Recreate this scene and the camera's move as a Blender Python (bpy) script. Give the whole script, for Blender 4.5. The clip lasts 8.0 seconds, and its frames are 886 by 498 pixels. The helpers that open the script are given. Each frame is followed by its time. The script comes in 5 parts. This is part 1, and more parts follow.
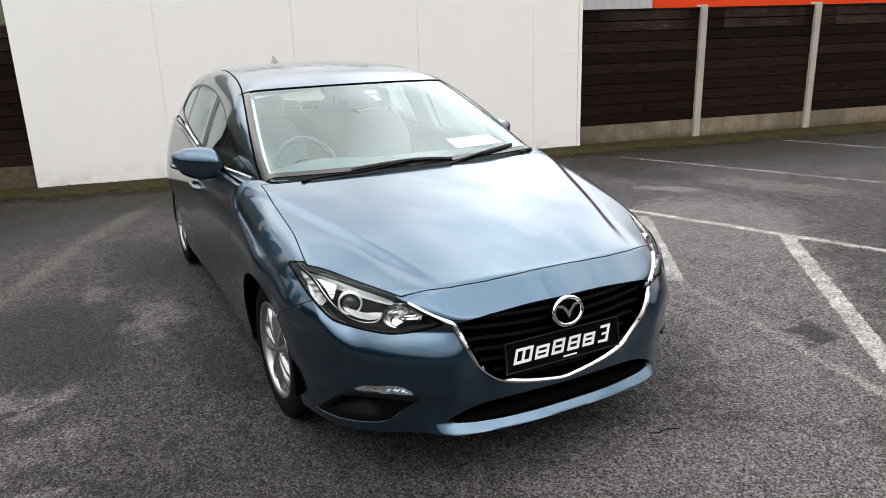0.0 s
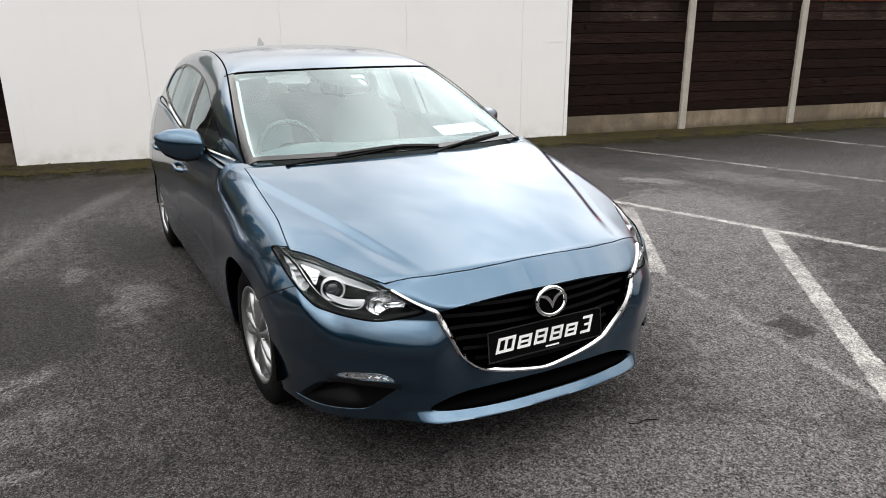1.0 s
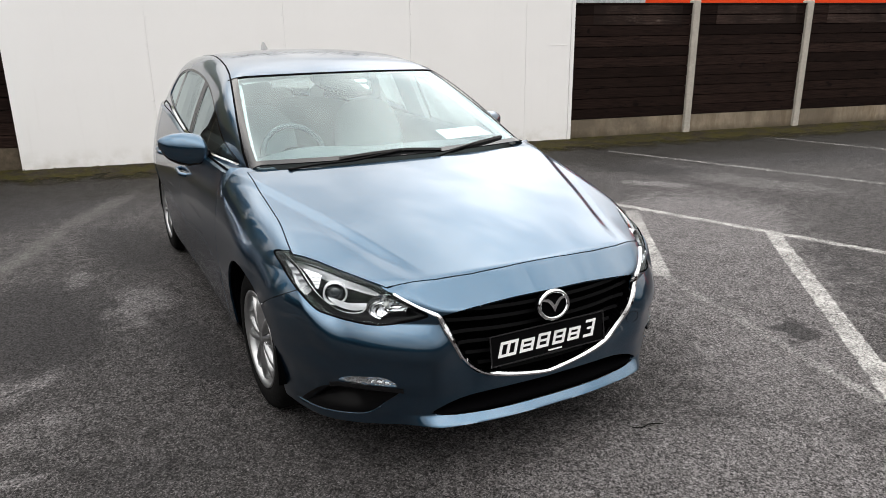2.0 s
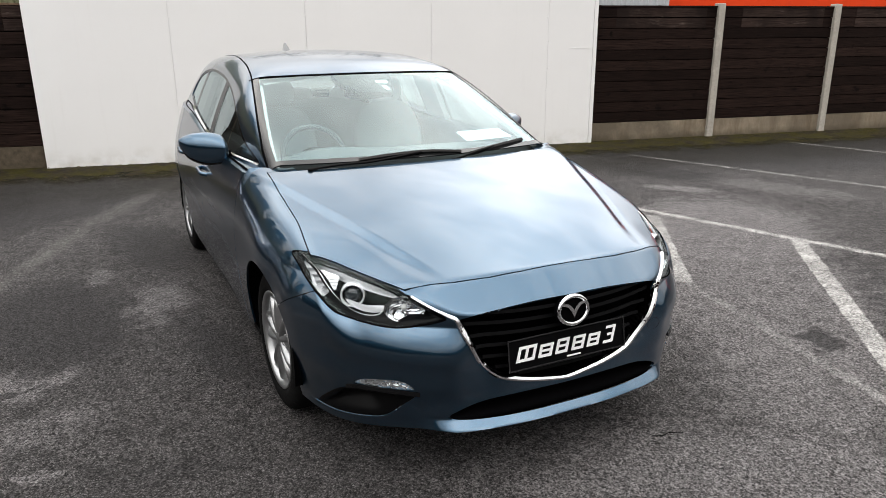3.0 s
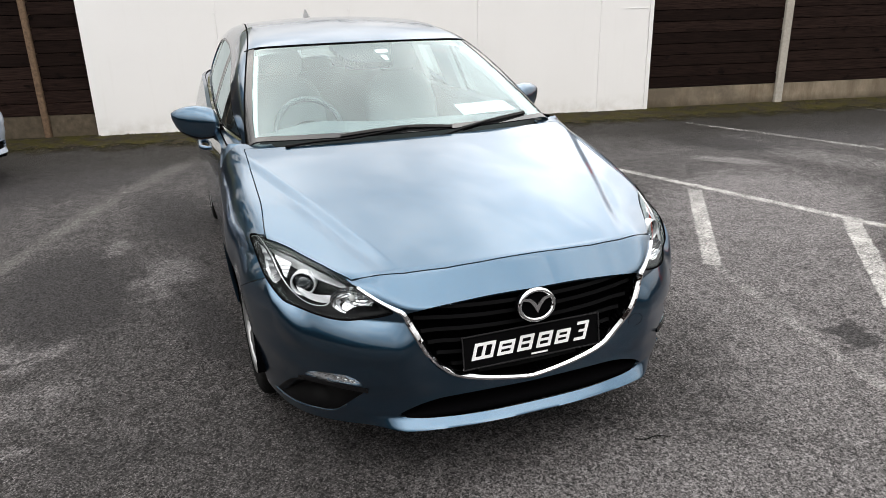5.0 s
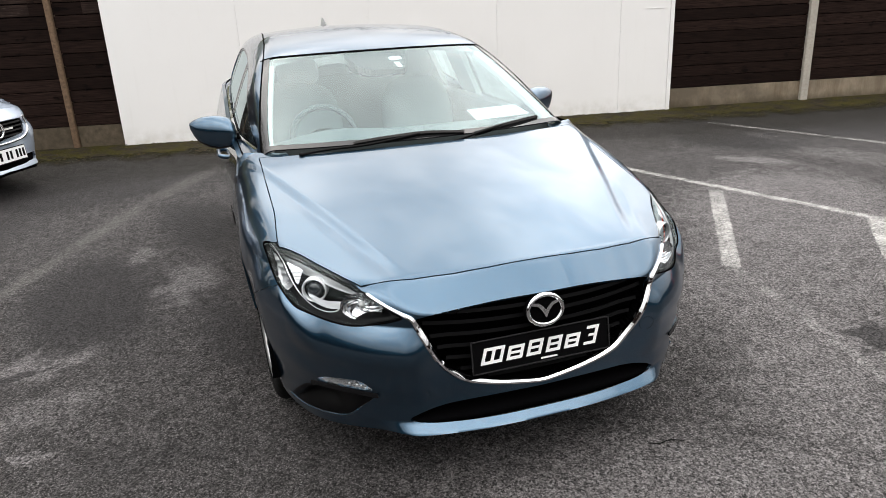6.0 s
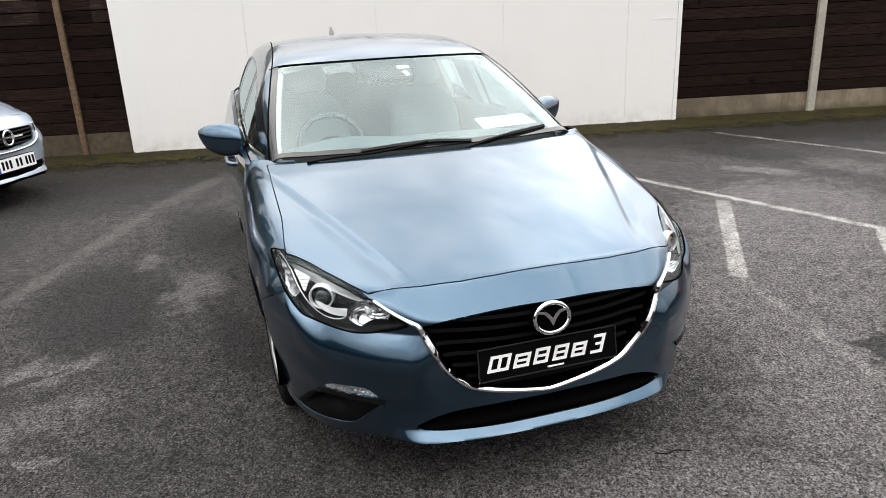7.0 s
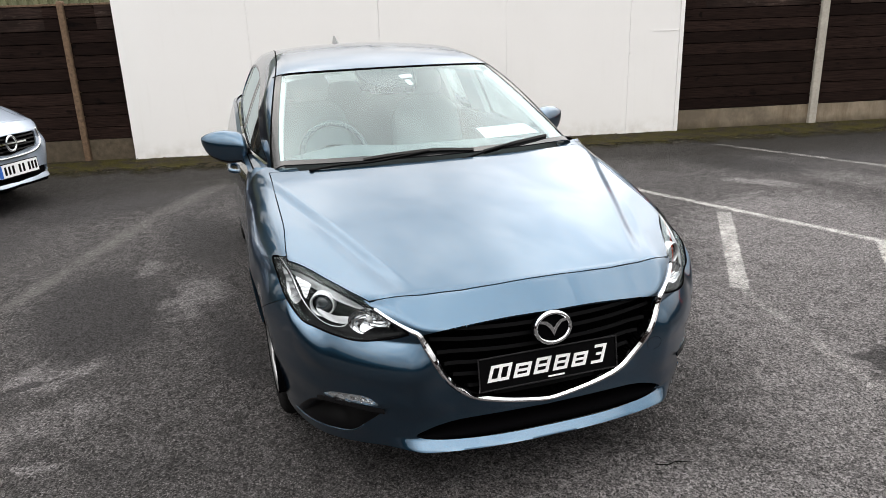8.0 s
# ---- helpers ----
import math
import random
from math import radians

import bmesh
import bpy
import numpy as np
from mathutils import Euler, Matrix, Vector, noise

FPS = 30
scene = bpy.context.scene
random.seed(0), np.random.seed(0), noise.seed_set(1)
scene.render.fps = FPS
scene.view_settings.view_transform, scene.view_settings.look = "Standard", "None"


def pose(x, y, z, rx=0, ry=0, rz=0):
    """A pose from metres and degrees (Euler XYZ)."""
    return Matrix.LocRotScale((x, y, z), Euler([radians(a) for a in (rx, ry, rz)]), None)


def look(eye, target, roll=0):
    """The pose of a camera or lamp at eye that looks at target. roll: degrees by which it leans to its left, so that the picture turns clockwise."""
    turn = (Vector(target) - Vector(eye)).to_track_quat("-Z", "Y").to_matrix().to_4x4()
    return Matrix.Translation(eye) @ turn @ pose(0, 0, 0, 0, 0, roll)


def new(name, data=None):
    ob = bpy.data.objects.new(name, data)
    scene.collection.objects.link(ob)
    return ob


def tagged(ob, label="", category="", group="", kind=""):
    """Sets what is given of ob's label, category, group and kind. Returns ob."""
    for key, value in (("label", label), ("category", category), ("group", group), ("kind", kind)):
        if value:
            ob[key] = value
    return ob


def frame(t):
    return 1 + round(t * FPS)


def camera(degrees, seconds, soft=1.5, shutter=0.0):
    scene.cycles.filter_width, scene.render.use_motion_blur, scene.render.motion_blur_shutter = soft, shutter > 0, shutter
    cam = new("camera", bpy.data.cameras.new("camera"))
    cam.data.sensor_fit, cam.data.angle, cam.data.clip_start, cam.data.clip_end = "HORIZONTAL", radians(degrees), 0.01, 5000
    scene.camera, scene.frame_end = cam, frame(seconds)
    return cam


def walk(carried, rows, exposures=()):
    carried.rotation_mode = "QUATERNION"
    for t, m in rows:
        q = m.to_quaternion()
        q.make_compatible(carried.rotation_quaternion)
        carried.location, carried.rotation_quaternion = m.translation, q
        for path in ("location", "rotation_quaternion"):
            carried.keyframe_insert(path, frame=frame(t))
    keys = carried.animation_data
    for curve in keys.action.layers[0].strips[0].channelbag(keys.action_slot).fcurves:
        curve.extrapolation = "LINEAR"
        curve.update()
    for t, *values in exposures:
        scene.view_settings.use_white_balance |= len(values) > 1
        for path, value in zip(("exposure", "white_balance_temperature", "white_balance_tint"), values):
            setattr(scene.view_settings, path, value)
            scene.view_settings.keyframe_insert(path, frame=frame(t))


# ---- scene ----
cam = camera(63.8, 8.0, soft=0.5)
PATH = [
    (0, (-1.518, -1.913, 1.58), (-0.63, -0.213, 1.013), -1.9),
    (0.5, (-1.509, -1.909, 1.574), (-0.618, -0.217, 0.987), -1.0),
    (1, (-1.513, -1.903, 1.579), (-0.592, -0.233, 0.977), -0.4),
    (1.2, (-1.51, -1.899, 1.578), (-0.585, -0.231, 0.977), -0.4),
    (2.3, (-1.504, -1.906, 1.58), (-0.603, -0.22, 0.993), -0.4),
    (2.5, (-1.506, -1.903, 1.582), (-0.613, -0.211, 0.997), -0.1),
    (3, (-1.493, -1.883, 1.573), (-0.627, -0.178, 0.987), -0.3),
    (3.5, (-1.383, -1.894, 1.572), (-0.546, -0.189, 0.944), -0.9),
    (4, (-1.177, -1.891, 1.57), (-0.422, -0.154, 0.929), 1.2),
    (4.2, (-1.128, -1.869, 1.58), (-0.409, -0.128, 0.908), -0.3),
    (5.3, (-1.014, -1.882, 1.592), (-0.371, -0.113, 0.917), -1.0),
    (5.5, (-0.985, -1.9, 1.594), (-0.374, -0.118, 0.923), -0.6),
    (6, (-1.005, -1.908, 1.604), (-0.407, -0.121, 0.936), -2.7),
    (6.5, (-1.014, -1.909, 1.598), (-0.425, -0.116, 0.938), -2.6),
    (7, (-1.011, -1.91, 1.6), (-0.424, -0.11, 0.957), -2.5),
    (7.5, (-1.014, -1.906, 1.6), (-0.426, -0.101, 0.971), -2.3),
    (8, (-1.015, -1.912, 1.6), (-0.426, -0.104, 0.981), -2.0),
]
walk(cam, [(t, look(eye, target, roll)) for t, eye, target, roll in PATH], [(0, 0.26), (3, 0.26), (4.2, 0.39), (8, 0.37)])

# ---- light: a bright, broken overcast sky with a veiled sun ----
SUN_UP, SUN_TURN = radians(76), radians(200)
world = bpy.data.worlds.new("sky")
scene.world = world
world.use_nodes = True
wn, wl = world.node_tree.nodes, world.node_tree.links
wn.clear()
sky = wn.new("ShaderNodeTexSky")
sky.sky_type, sky.sun_disc = "NISHITA", False
sky.sun_elevation, sky.sun_rotation = SUN_UP, SUN_TURN
coord = wn.new("ShaderNodeTexCoord")
stretch = wn.new("ShaderNodeMapping")
stretch.inputs["Scale"].default_value = (1, 1, 2.2)
clouds = wn.new("ShaderNodeTexNoise")
clouds.inputs["Scale"].default_value, clouds.inputs["Detail"].default_value = 2.0, 7
clouds.inputs["Roughness"].default_value = 0.55
cover = wn.new("ShaderNodeMapRange")
cover.inputs["From Min"].default_value, cover.inputs["From Max"].default_value = 0.26, 0.52
cover.inputs["To Min"].default_value, cover.inputs["To Max"].default_value = 0.80, 1.0
tone = wn.new("ShaderNodeValToRGB")
tone.color_ramp.elements[0].position, tone.color_ramp.elements[0].color = 0.34, (0.43, 0.44, 0.45, 1)
tone.color_ramp.elements[1].position, tone.color_ramp.elements[1].color = 0.62, (1.0, 0.965, 0.925, 1)
blue, white, mixer = wn.new("ShaderNodeBackground"), wn.new("ShaderNodeBackground"), wn.new("ShaderNodeMixShader")
blue.inputs["Strength"].default_value = 0.05
white.inputs["Strength"].default_value = 1.75
out = wn.new("ShaderNodeOutputWorld")
wl.new(coord.outputs["Generated"], stretch.inputs["Vector"])
wl.new(stretch.outputs["Vector"], clouds.inputs["Vector"])
height = wn.new("ShaderNodeSeparateXYZ")
lower = wn.new("ShaderNodeMath")
lower.operation = "MULTIPLY_ADD"
lower.inputs[1].default_value = -0.16
wl.new(coord.outputs["Generated"], height.inputs["Vector"])
wl.new(height.outputs["Z"], lower.inputs[0])
wl.new(clouds.outputs["Fac"], lower.inputs[2])
wl.new(lower.outputs["Value"], cover.inputs["Value"])
wl.new(clouds.outputs["Fac"], tone.inputs["Fac"])
# the overcast grows brighter from the horizon towards the zenith
aim = wn.new("ShaderNodeVectorMath")
aim.operation = "DOT_PRODUCT"
aim.inputs[1].default_value = (0.03, 0.06, 0.99)
glow = wn.new("ShaderNodeMapRange")
glow.interpolation_type = "SMOOTHSTEP"
for key, val in (("From Min", 0.06), ("From Max", 0.86), ("To Min", 0.55), ("To Max", 3.5)):
    glow.inputs[key].default_value = val
wl.new(coord.outputs["Generated"], aim.inputs[0])
wl.new(aim.outputs["Value"], glow.inputs["Value"])
# and is thinnest over the fence to the north-east
thin = wn.new("ShaderNodeVectorMath")
thin.operation = "DOT_PRODUCT"
thin.inputs[1].default_value = (0.64, 0.58, 0.50)
bright = wn.new("ShaderNodeMapRange")
bright.interpolation_type = "SMOOTHSTEP"
for key, val in (("From Min", 0.91), ("From Max", 1.0), ("To Min", 0.0), ("To Max", 2.8)):
    bright.inputs[key].default_value = val
both = wn.new("ShaderNodeMath")
wl.new(coord.outputs["Generated"], thin.inputs[0])
wl.new(thin.outputs["Value"], bright.inputs["Value"])
wl.new(glow.outputs["Result"], both.inputs[0])
wl.new(bright.outputs["Result"], both.inputs[1])
wl.new(both.outputs["Value"], white.inputs["Strength"])
wl.new(tone.outputs["Color"], white.inputs["Color"])
wl.new(sky.outputs["Color"], blue.inputs["Color"])
wl.new(cover.outputs["Result"], mixer.inputs["Fac"])
wl.new(blue.outputs["Background"], mixer.inputs[1])
wl.new(white.outputs["Background"], mixer.inputs[2])
wl.new(mixer.outputs["Shader"], out.inputs["Surface"])
sun = new("sun", bpy.data.lights.new("sun", "SUN"))
sun.data.energy, sun.data.angle, sun.data.color = 0.75, radians(70), (1.0, 0.95, 0.88)
sun.matrix_world = look((math.sin(SUN_TURN) * 20, math.cos(SUN_TURN) * 20, 20 * math.tan(SUN_UP)), (0, 0, 0))


# ---- materials ----
def material(name, base=(0.5, 0.5, 0.5), rough=0.5, metal=0.0, coat=0.0, coat_rough=0.03, ior=1.5, gleam=0.5):
    m = bpy.data.materials.new(name)
    m.use_nodes = True
    b = m.node_tree.nodes["Principled BSDF"]
    b.inputs["Base Color"].default_value = (*base, 1)
    b.inputs["Roughness"].default_value, b.inputs["Metallic"].default_value = rough, metal
    b.inputs["Coat Weight"].default_value, b.inputs["Coat Roughness"].default_value = coat, coat_rough
    b.inputs["IOR"].default_value = ior
    b.inputs["Specular IOR Level"].default_value = gleam
    return m


class Nodes:
    """Short hand for wiring a material."""

    def __init__(self, m):
        self.tree, self.bsdf = m.node_tree, m.node_tree.nodes["Principled BSDF"]
        self.place = self.add("ShaderNodeTexCoord").outputs["Object"]

    def add(self, kind):
        return self.tree.nodes.new(kind)

    def link(self, a, b):
        self.tree.links.new(a, b)

    def noise(self, scale, detail=4, rough=0.55, stretch=None):
        n = self.add("ShaderNodeTexNoise")
        n.inputs["Scale"].default_value, n.inputs["Detail"].default_value, n.inputs["Roughness"].default_value = scale, detail, rough
        v = self.place
        if stretch:
            mp = self.add("ShaderNodeMapping")
            mp.inputs["Scale"].default_value = stretch
            self.link(v, mp.inputs["Vector"])
            v = mp.outputs["Vector"]
        self.link(v, n.inputs["Vector"])
        return n.outputs["Fac"]

    def grains(self, scale):
        n = self.add("ShaderNodeTexVoronoi")
        n.inputs["Scale"].default_value = scale
        self.link(self.place, n.inputs["Vector"])
        return n

    def span(self, v, a, b, c=0.0, d=1.0):
        n = self.add("ShaderNodeMapRange")
        for key, val in (("From Min", a), ("From Max", b), ("To Min", c), ("To Max", d)):
            n.inputs[key].default_value = val
        self.link(v, n.inputs["Value"])
        return n.outputs["Result"]

    def calc(self, op, a, b):
        n = self.add("ShaderNodeMath")
        n.operation = op
        for k, v in enumerate((a, b)):
            if isinstance(v, (int, float)):
                n.inputs[k].default_value = v
            else:
                self.link(v, n.inputs[k])
        return n.outputs["Value"]

    def mix(self, fac, a, b, kind="MIX"):
        n = self.add("ShaderNodeMix")
        n.data_type, n.blend_type = "RGBA", kind
        for k, v in ((0, fac), (6, a), (7, b)):
            if isinstance(v, tuple):
                n.inputs[k].default_value = (*v, 1)
            elif isinstance(v, (int, float)):
                n.inputs[k].default_value = v
            else:
                self.link(v, n.inputs[k])
        return n.outputs[2]

    def bump(self, h, strength, distance):
        n = self.add("ShaderNodeBump")
        n.inputs["Strength"].default_value, n.inputs["Distance"].default_value = strength, distance
        self.link(h, n.inputs["Height"])
        self.link(n.outputs["Normal"], self.bsdf.inputs["Normal"])

    def axis(self, k):
        n = self.add("ShaderNodeSeparateXYZ")
        self.link(self.place, n.inputs["Vector"])
        return n.outputs[k]


def speckled(name, a, b, scale, rough=0.6, bump=0.0, metal=0.0, stretch=None, coarse=0.0, gleam=0.5):
    m = material(name, a, rough, metal, gleam=gleam)
    n = Nodes(m)
    v = n.noise(scale, 5, 0.6, stretch)
    c = n.mix(n.span(v, 0.3, 0.7), a, b)
    if coarse:
        c = n.mix(n.span(n.noise(coarse, 4), 0.35, 0.7, 0, 0.6), c, tuple(0.6 * q for q in a))
    n.link(c, n.bsdf.inputs["Base Color"])
    n.link(n.span(v, 0.3, 0.7, rough * 0.85, min(1, rough * 1.15)), n.bsdf.inputs["Roughness"])
    if bump:
        n.bump(v, 0.6, bump)
    return m


def streaked(name, a, b):
    """Concrete with rusty runs down its face and a dirty foot."""
    m = material(name, a, 0.85, gleam=0.2)
    n = Nodes(m)
    runs = n.noise(4, 8, 0.72, (1.3, 1, 0.28))
    c = n.mix(n.span(runs, 0.42, 0.66), a, b)
    c = n.mix(n.span(n.noise(22, 5), 0.35, 0.7, 0, 0.35), c, tuple(0.7 * q for q in a))
    damp = n.calc("MULTIPLY", n.add("ShaderNodeObjectInfo").outputs["Random"], n.span(n.noise(1.6, 6, 0.65), 0.35, 0.62))
    c = n.mix(damp, c, tuple(0.42 * q for q in a))
    foot = n.calc("ADD", n.axis("Z"), n.calc("MULTIPLY", n.noise(6, 4), 0.16))
    c = n.mix(n.span(foot, 0.20, 0.09, 0, 0.8), c, (0.075, 0.062, 0.040))
    n.link(c, n.bsdf.inputs["Base Color"])
    n.bump(n.noise(60, 4), 0.4, 0.002)
    return m


def paint_material(name, deep, flake, metal=1.0, rough=0.29):
    """Metallic car paint: flakes under a clear coat, with faint orange peel."""
    m = material(name, deep, rough, metal, 1.0, 0.02)
    n = Nodes(m)
    n.bsdf.inputs["Coat IOR"].default_value = 1.68
    n.bsdf.inputs["Specular Tint"].default_value = (0.84, 0.87, 0.92, 1)
    fleck = n.grains(1800)
    n.link(n.mix(n.span(fleck.outputs["Distance"], 0.0, 0.6), flake, deep), n.bsdf.inputs["Base Color"])
    n.bump(n.noise(260, 2), 0.05, 0.0006)
    dust = n.noise(9, 5)
    n.link(n.span(dust, 0.3, 0.8, 0.02, 0.05), n.bsdf.inputs["Coat Roughness"])
    return m


def glass_material(name, tint, gloss):
    """Thin sheet glass: what is behind it, tinted, and a share of mirror that grows at flat angles."""
    m = bpy.data.materials.new(name)
    m.use_nodes = True
    t = m.node_tree
    t.nodes.clear()
    o, mx, tr, gl, lw, pw, ma = (t.nodes.new("ShaderNode" + k) for k in ("OutputMaterial", "MixShader", "BsdfTransparent", "BsdfGlossy", "LayerWeight", "Math", "Math"))
    tr.inputs["Color"].default_value = (*tint, 1)
    gl.inputs["Roughness"].default_value = 0.0
    gl.inputs["Color"].default_value = (0.86, 0.98, 1.0, 1)
    lw.inputs["Blend"].default_value = 0.5
    pw.operation, ma.operation = "POWER", "MULTIPLY_ADD"
    pw.inputs[1].default_value = 4.0
    ma.inputs[1].default_value, ma.inputs[2].default_value = 1 - gloss, gloss
    t.links.new(lw.outputs["Facing"], pw.inputs[0])
    t.links.new(pw.outputs["Value"], ma.inputs[0])
    t.links.new(ma.outputs["Value"], mx.inputs["Fac"])
    t.links.new(tr.outputs["BSDF"], mx.inputs[1])
    t.links.new(gl.outputs["BSDF"], mx.inputs[2])
    t.links.new(mx.outputs["Shader"], o.inputs["Surface"])
    return m


BLUE = paint_material("blue_metallic_paint", (0.019, 0.061, 0.110), (0.044, 0.118, 0.193))
SILVER = paint_material("silver_blue_paint", (0.36, 0.42, 0.52), (0.52, 0.58, 0.66), 0.55, 0.42)
SCREEN = glass_material("windscreen_glass", (0.78, 0.95, 0.96), 0.075)
PANE = glass_material("side_glass", (0.38, 0.41, 0.40), 0.06)
LENS = glass_material("clear_lens", (0.93, 0.95, 0.96), 0.012)
FRIT = material("black_frit", (0.012, 0.0125, 0.0135), 0.08)
GLOSS_BLACK = material("gloss_black", (0.004, 0.004, 0.0045), 0.2, 0, 0.0, gleam=0.2)
PLASTIC = speckled("black_plastic", (0.0025, 0.0025, 0.0028), (0.005, 0.005, 0.0055), 240, 0.5, 0.0004, gleam=0.06)
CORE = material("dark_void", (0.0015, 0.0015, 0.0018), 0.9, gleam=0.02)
RUBBER = speckled("tyre_rubber", (0.003, 0.003, 0.0032), (0.007, 0.0068, 0.0066), 60, 0.8, 0.0006, gleam=0.08)
CHROME = material("chrome", (0.82, 0.83, 0.85), 0.07, 1.0)
SATIN = material("satin_metal", (0.72, 0.73, 0.75), 0.32, 1.0)
DARK_CHROME = material("dark_lamp_trim", (0.40, 0.405, 0.415), 0.30, 0.7)
LAMP_WHITE = material("lamp_prism", (0.86, 0.87, 0.89), 0.10, 0.85)
POCKET = material("pocket_black", (0.0022, 0.0022, 0.0025), 0.3, gleam=0.10)
ALLOY = speckled("alloy_silver", (0.36, 0.365, 0.37), (0.44, 0.445, 0.45), 30, 0.32, 0, 0.9)
LAMP_RING = material("bright_lamp_trim", (0.84, 0.85, 0.87), 0.2, 0.4)
REFLECTOR = material("lamp_reflector", (0.86, 0.87, 0.89), 0.10, 1.0)
WHITE_INK = material("white_lettering", (0.85, 0.85, 0.86), 0.4)
PLATE_FRAME = material("plate_frame_black", (0.012, 0.012, 0.013), 0.25)
PLATE_BLACK = material("plate_black", (0.002, 0.002, 0.0023), 0.4, gleam=0.06)
PAPER = speckled("paper", (0.82, 0.83, 0.84), (0.76, 0.77, 0.78), 40, 0.7)
TRIM_GREY = speckled("pale_trim", (0.55, 0.56, 0.55), (0.60, 0.61, 0.60), 120, 0.8)
# seats coloured far paler than dark cloth, to carry the windscreen's bright haze
FABRIC = speckled("seat_fabric_with_haze", (0.54, 0.565, 0.57), (0.60, 0.625, 0.63), 300, 0.9, 0.001)
DASH = speckled("dashboard_plastic", (0.095, 0.103, 0.106), (0.105, 0.113, 0.116), 220, 0.8)
CONCRETE = streaked("concrete", (0.31, 0.255, 0.19), (0.14, 0.10, 0.062))
POST_GREY = speckled("post_concrete", (0.50, 0.465, 0.41), (0.36, 0.33, 0.285), 30, 0.85, 0.001, coarse=4)
POST_BROWN = speckled("stained_post", (0.20, 0.125, 0.072), (0.08, 0.052, 0.034), 24, 0.85, 0.002, coarse=4)
CONCRETE_DARK = speckled("stained_concrete", (0.13, 0.105, 0.075), (0.06, 0.048, 0.034), 12, 0.9, 0.002, coarse=3, gleam=0.15)
STEEL_GREY = speckled("grey_cladding", (0.42, 0.45, 0.47), (0.48, 0.50, 0.52), 6, 0.45)
STEEL_RED = speckled("red_cladding", (0.72, 0.055, 0.010), (0.78, 0.065, 0.012), 4, 0.7, gleam=0.15)
STEEL_GREEN = speckled("olive_cladding", (0.17, 0.17, 0.09), (0.12, 0.13, 0.07), 4, 0.6)
LEAF = speckled("hedge_leaf", (0.035, 0.05, 0.02), (0.06, 0.07, 0.03), 5, 0.7)
BARK = speckled("bark", (0.05, 0.042, 0.035), (0.09, 0.08, 0.065), 20, 0.9)


def wood_material():
    m = material("dark_stained_timber", (0.012, 0.009, 0.008), 0.75, gleam=0.05)
    n = Nodes(m)
    info = n.add("ShaderNodeObjectInfo").outputs["Random"]
    grain = n.noise(9, 7, 0.65, (0.5, 1, 14))
    knots = n.span(n.noise(9, 2, 0.5, (0.8, 1, 1.3)), 0.64, 0.72)
    c = n.mix(n.span(grain, 0.3, 0.75), (0.0012, 0.0007, 0.0006), (0.046, 0.0275, 0.0225))
    c = n.mix(n.span(info, 0, 1, 0, 0.75), c, (0.0045, 0.0026, 0.0022))
    c = n.mix(n.calc("MULTIPLY", knots, 0.8), c, (0.0012, 0.001, 0.001))
    scuff = n.calc("MULTIPLY", n.span(n.noise(3.5, 6, 0.7, (0.6, 1, 5)), 0.63, 0.75), 0.45)
    c = n.mix(scuff, c, (0.060, 0.040, 0.033))
    n.link(c, n.bsdf.inputs["Base Color"])
    n.bump(grain, 0.5, 0.003)
    return m


def faded_wood_material():
    m = material("faded_timber", (0.03, 0.02, 0.017), 0.75, gleam=0.1)
    n = Nodes(m)
    grain = n.noise(10, 7, 0.65, (0.4, 1, 12))
    c = n.mix(n.span(grain, 0.3, 0.72), (0.006, 0.0034, 0.003), (0.060, 0.038, 0.031))
    worn = n.calc("MULTIPLY", n.span(n.noise(6, 7, 0.75, (0.7, 1, 4)), 0.56, 0.68), 0.6)
    c = n.mix(worn, c, (0.16, 0.125, 0.105))
    n.link(n.mix(n.span(n.noise(2.2, 4), 0.40, 0.62, 0, 0.8), c, (0.009, 0.0055, 0.0045)), n.bsdf.inputs["Base Color"])
    n.bump(grain, 0.5, 0.003)
    return m


def hoarding_material():
    m = material("white_boarding_paint", (0.80, 0.79, 0.78), 0.55)
    n = Nodes(m)
    c = n.mix(n.span(n.noise(0.7, 5), 0.35, 0.7), (0.88, 0.872, 0.868), (0.85, 0.842, 0.838))
    streak = n.span(n.noise(3, 5, 0.6, (4, 1, 0.25)), 0.58, 0.8, 0, 0.12)
    c = n.mix(streak, c, (0.66, 0.64, 0.60))
    low = n.calc("MULTIPLY", n.span(n.axis("Z"), 0.02, 0.25, 1, 0), n.span(n.noise(6, 5), 0.4, 0.7, 0, 0.5))
    c = n.mix(low, c, (0.48, 0.45, 0.38))
    n.link(c, n.bsdf.inputs["Base Color"])
    n.bump(n.noise(90, 3), 0.12, 0.002)
    return m


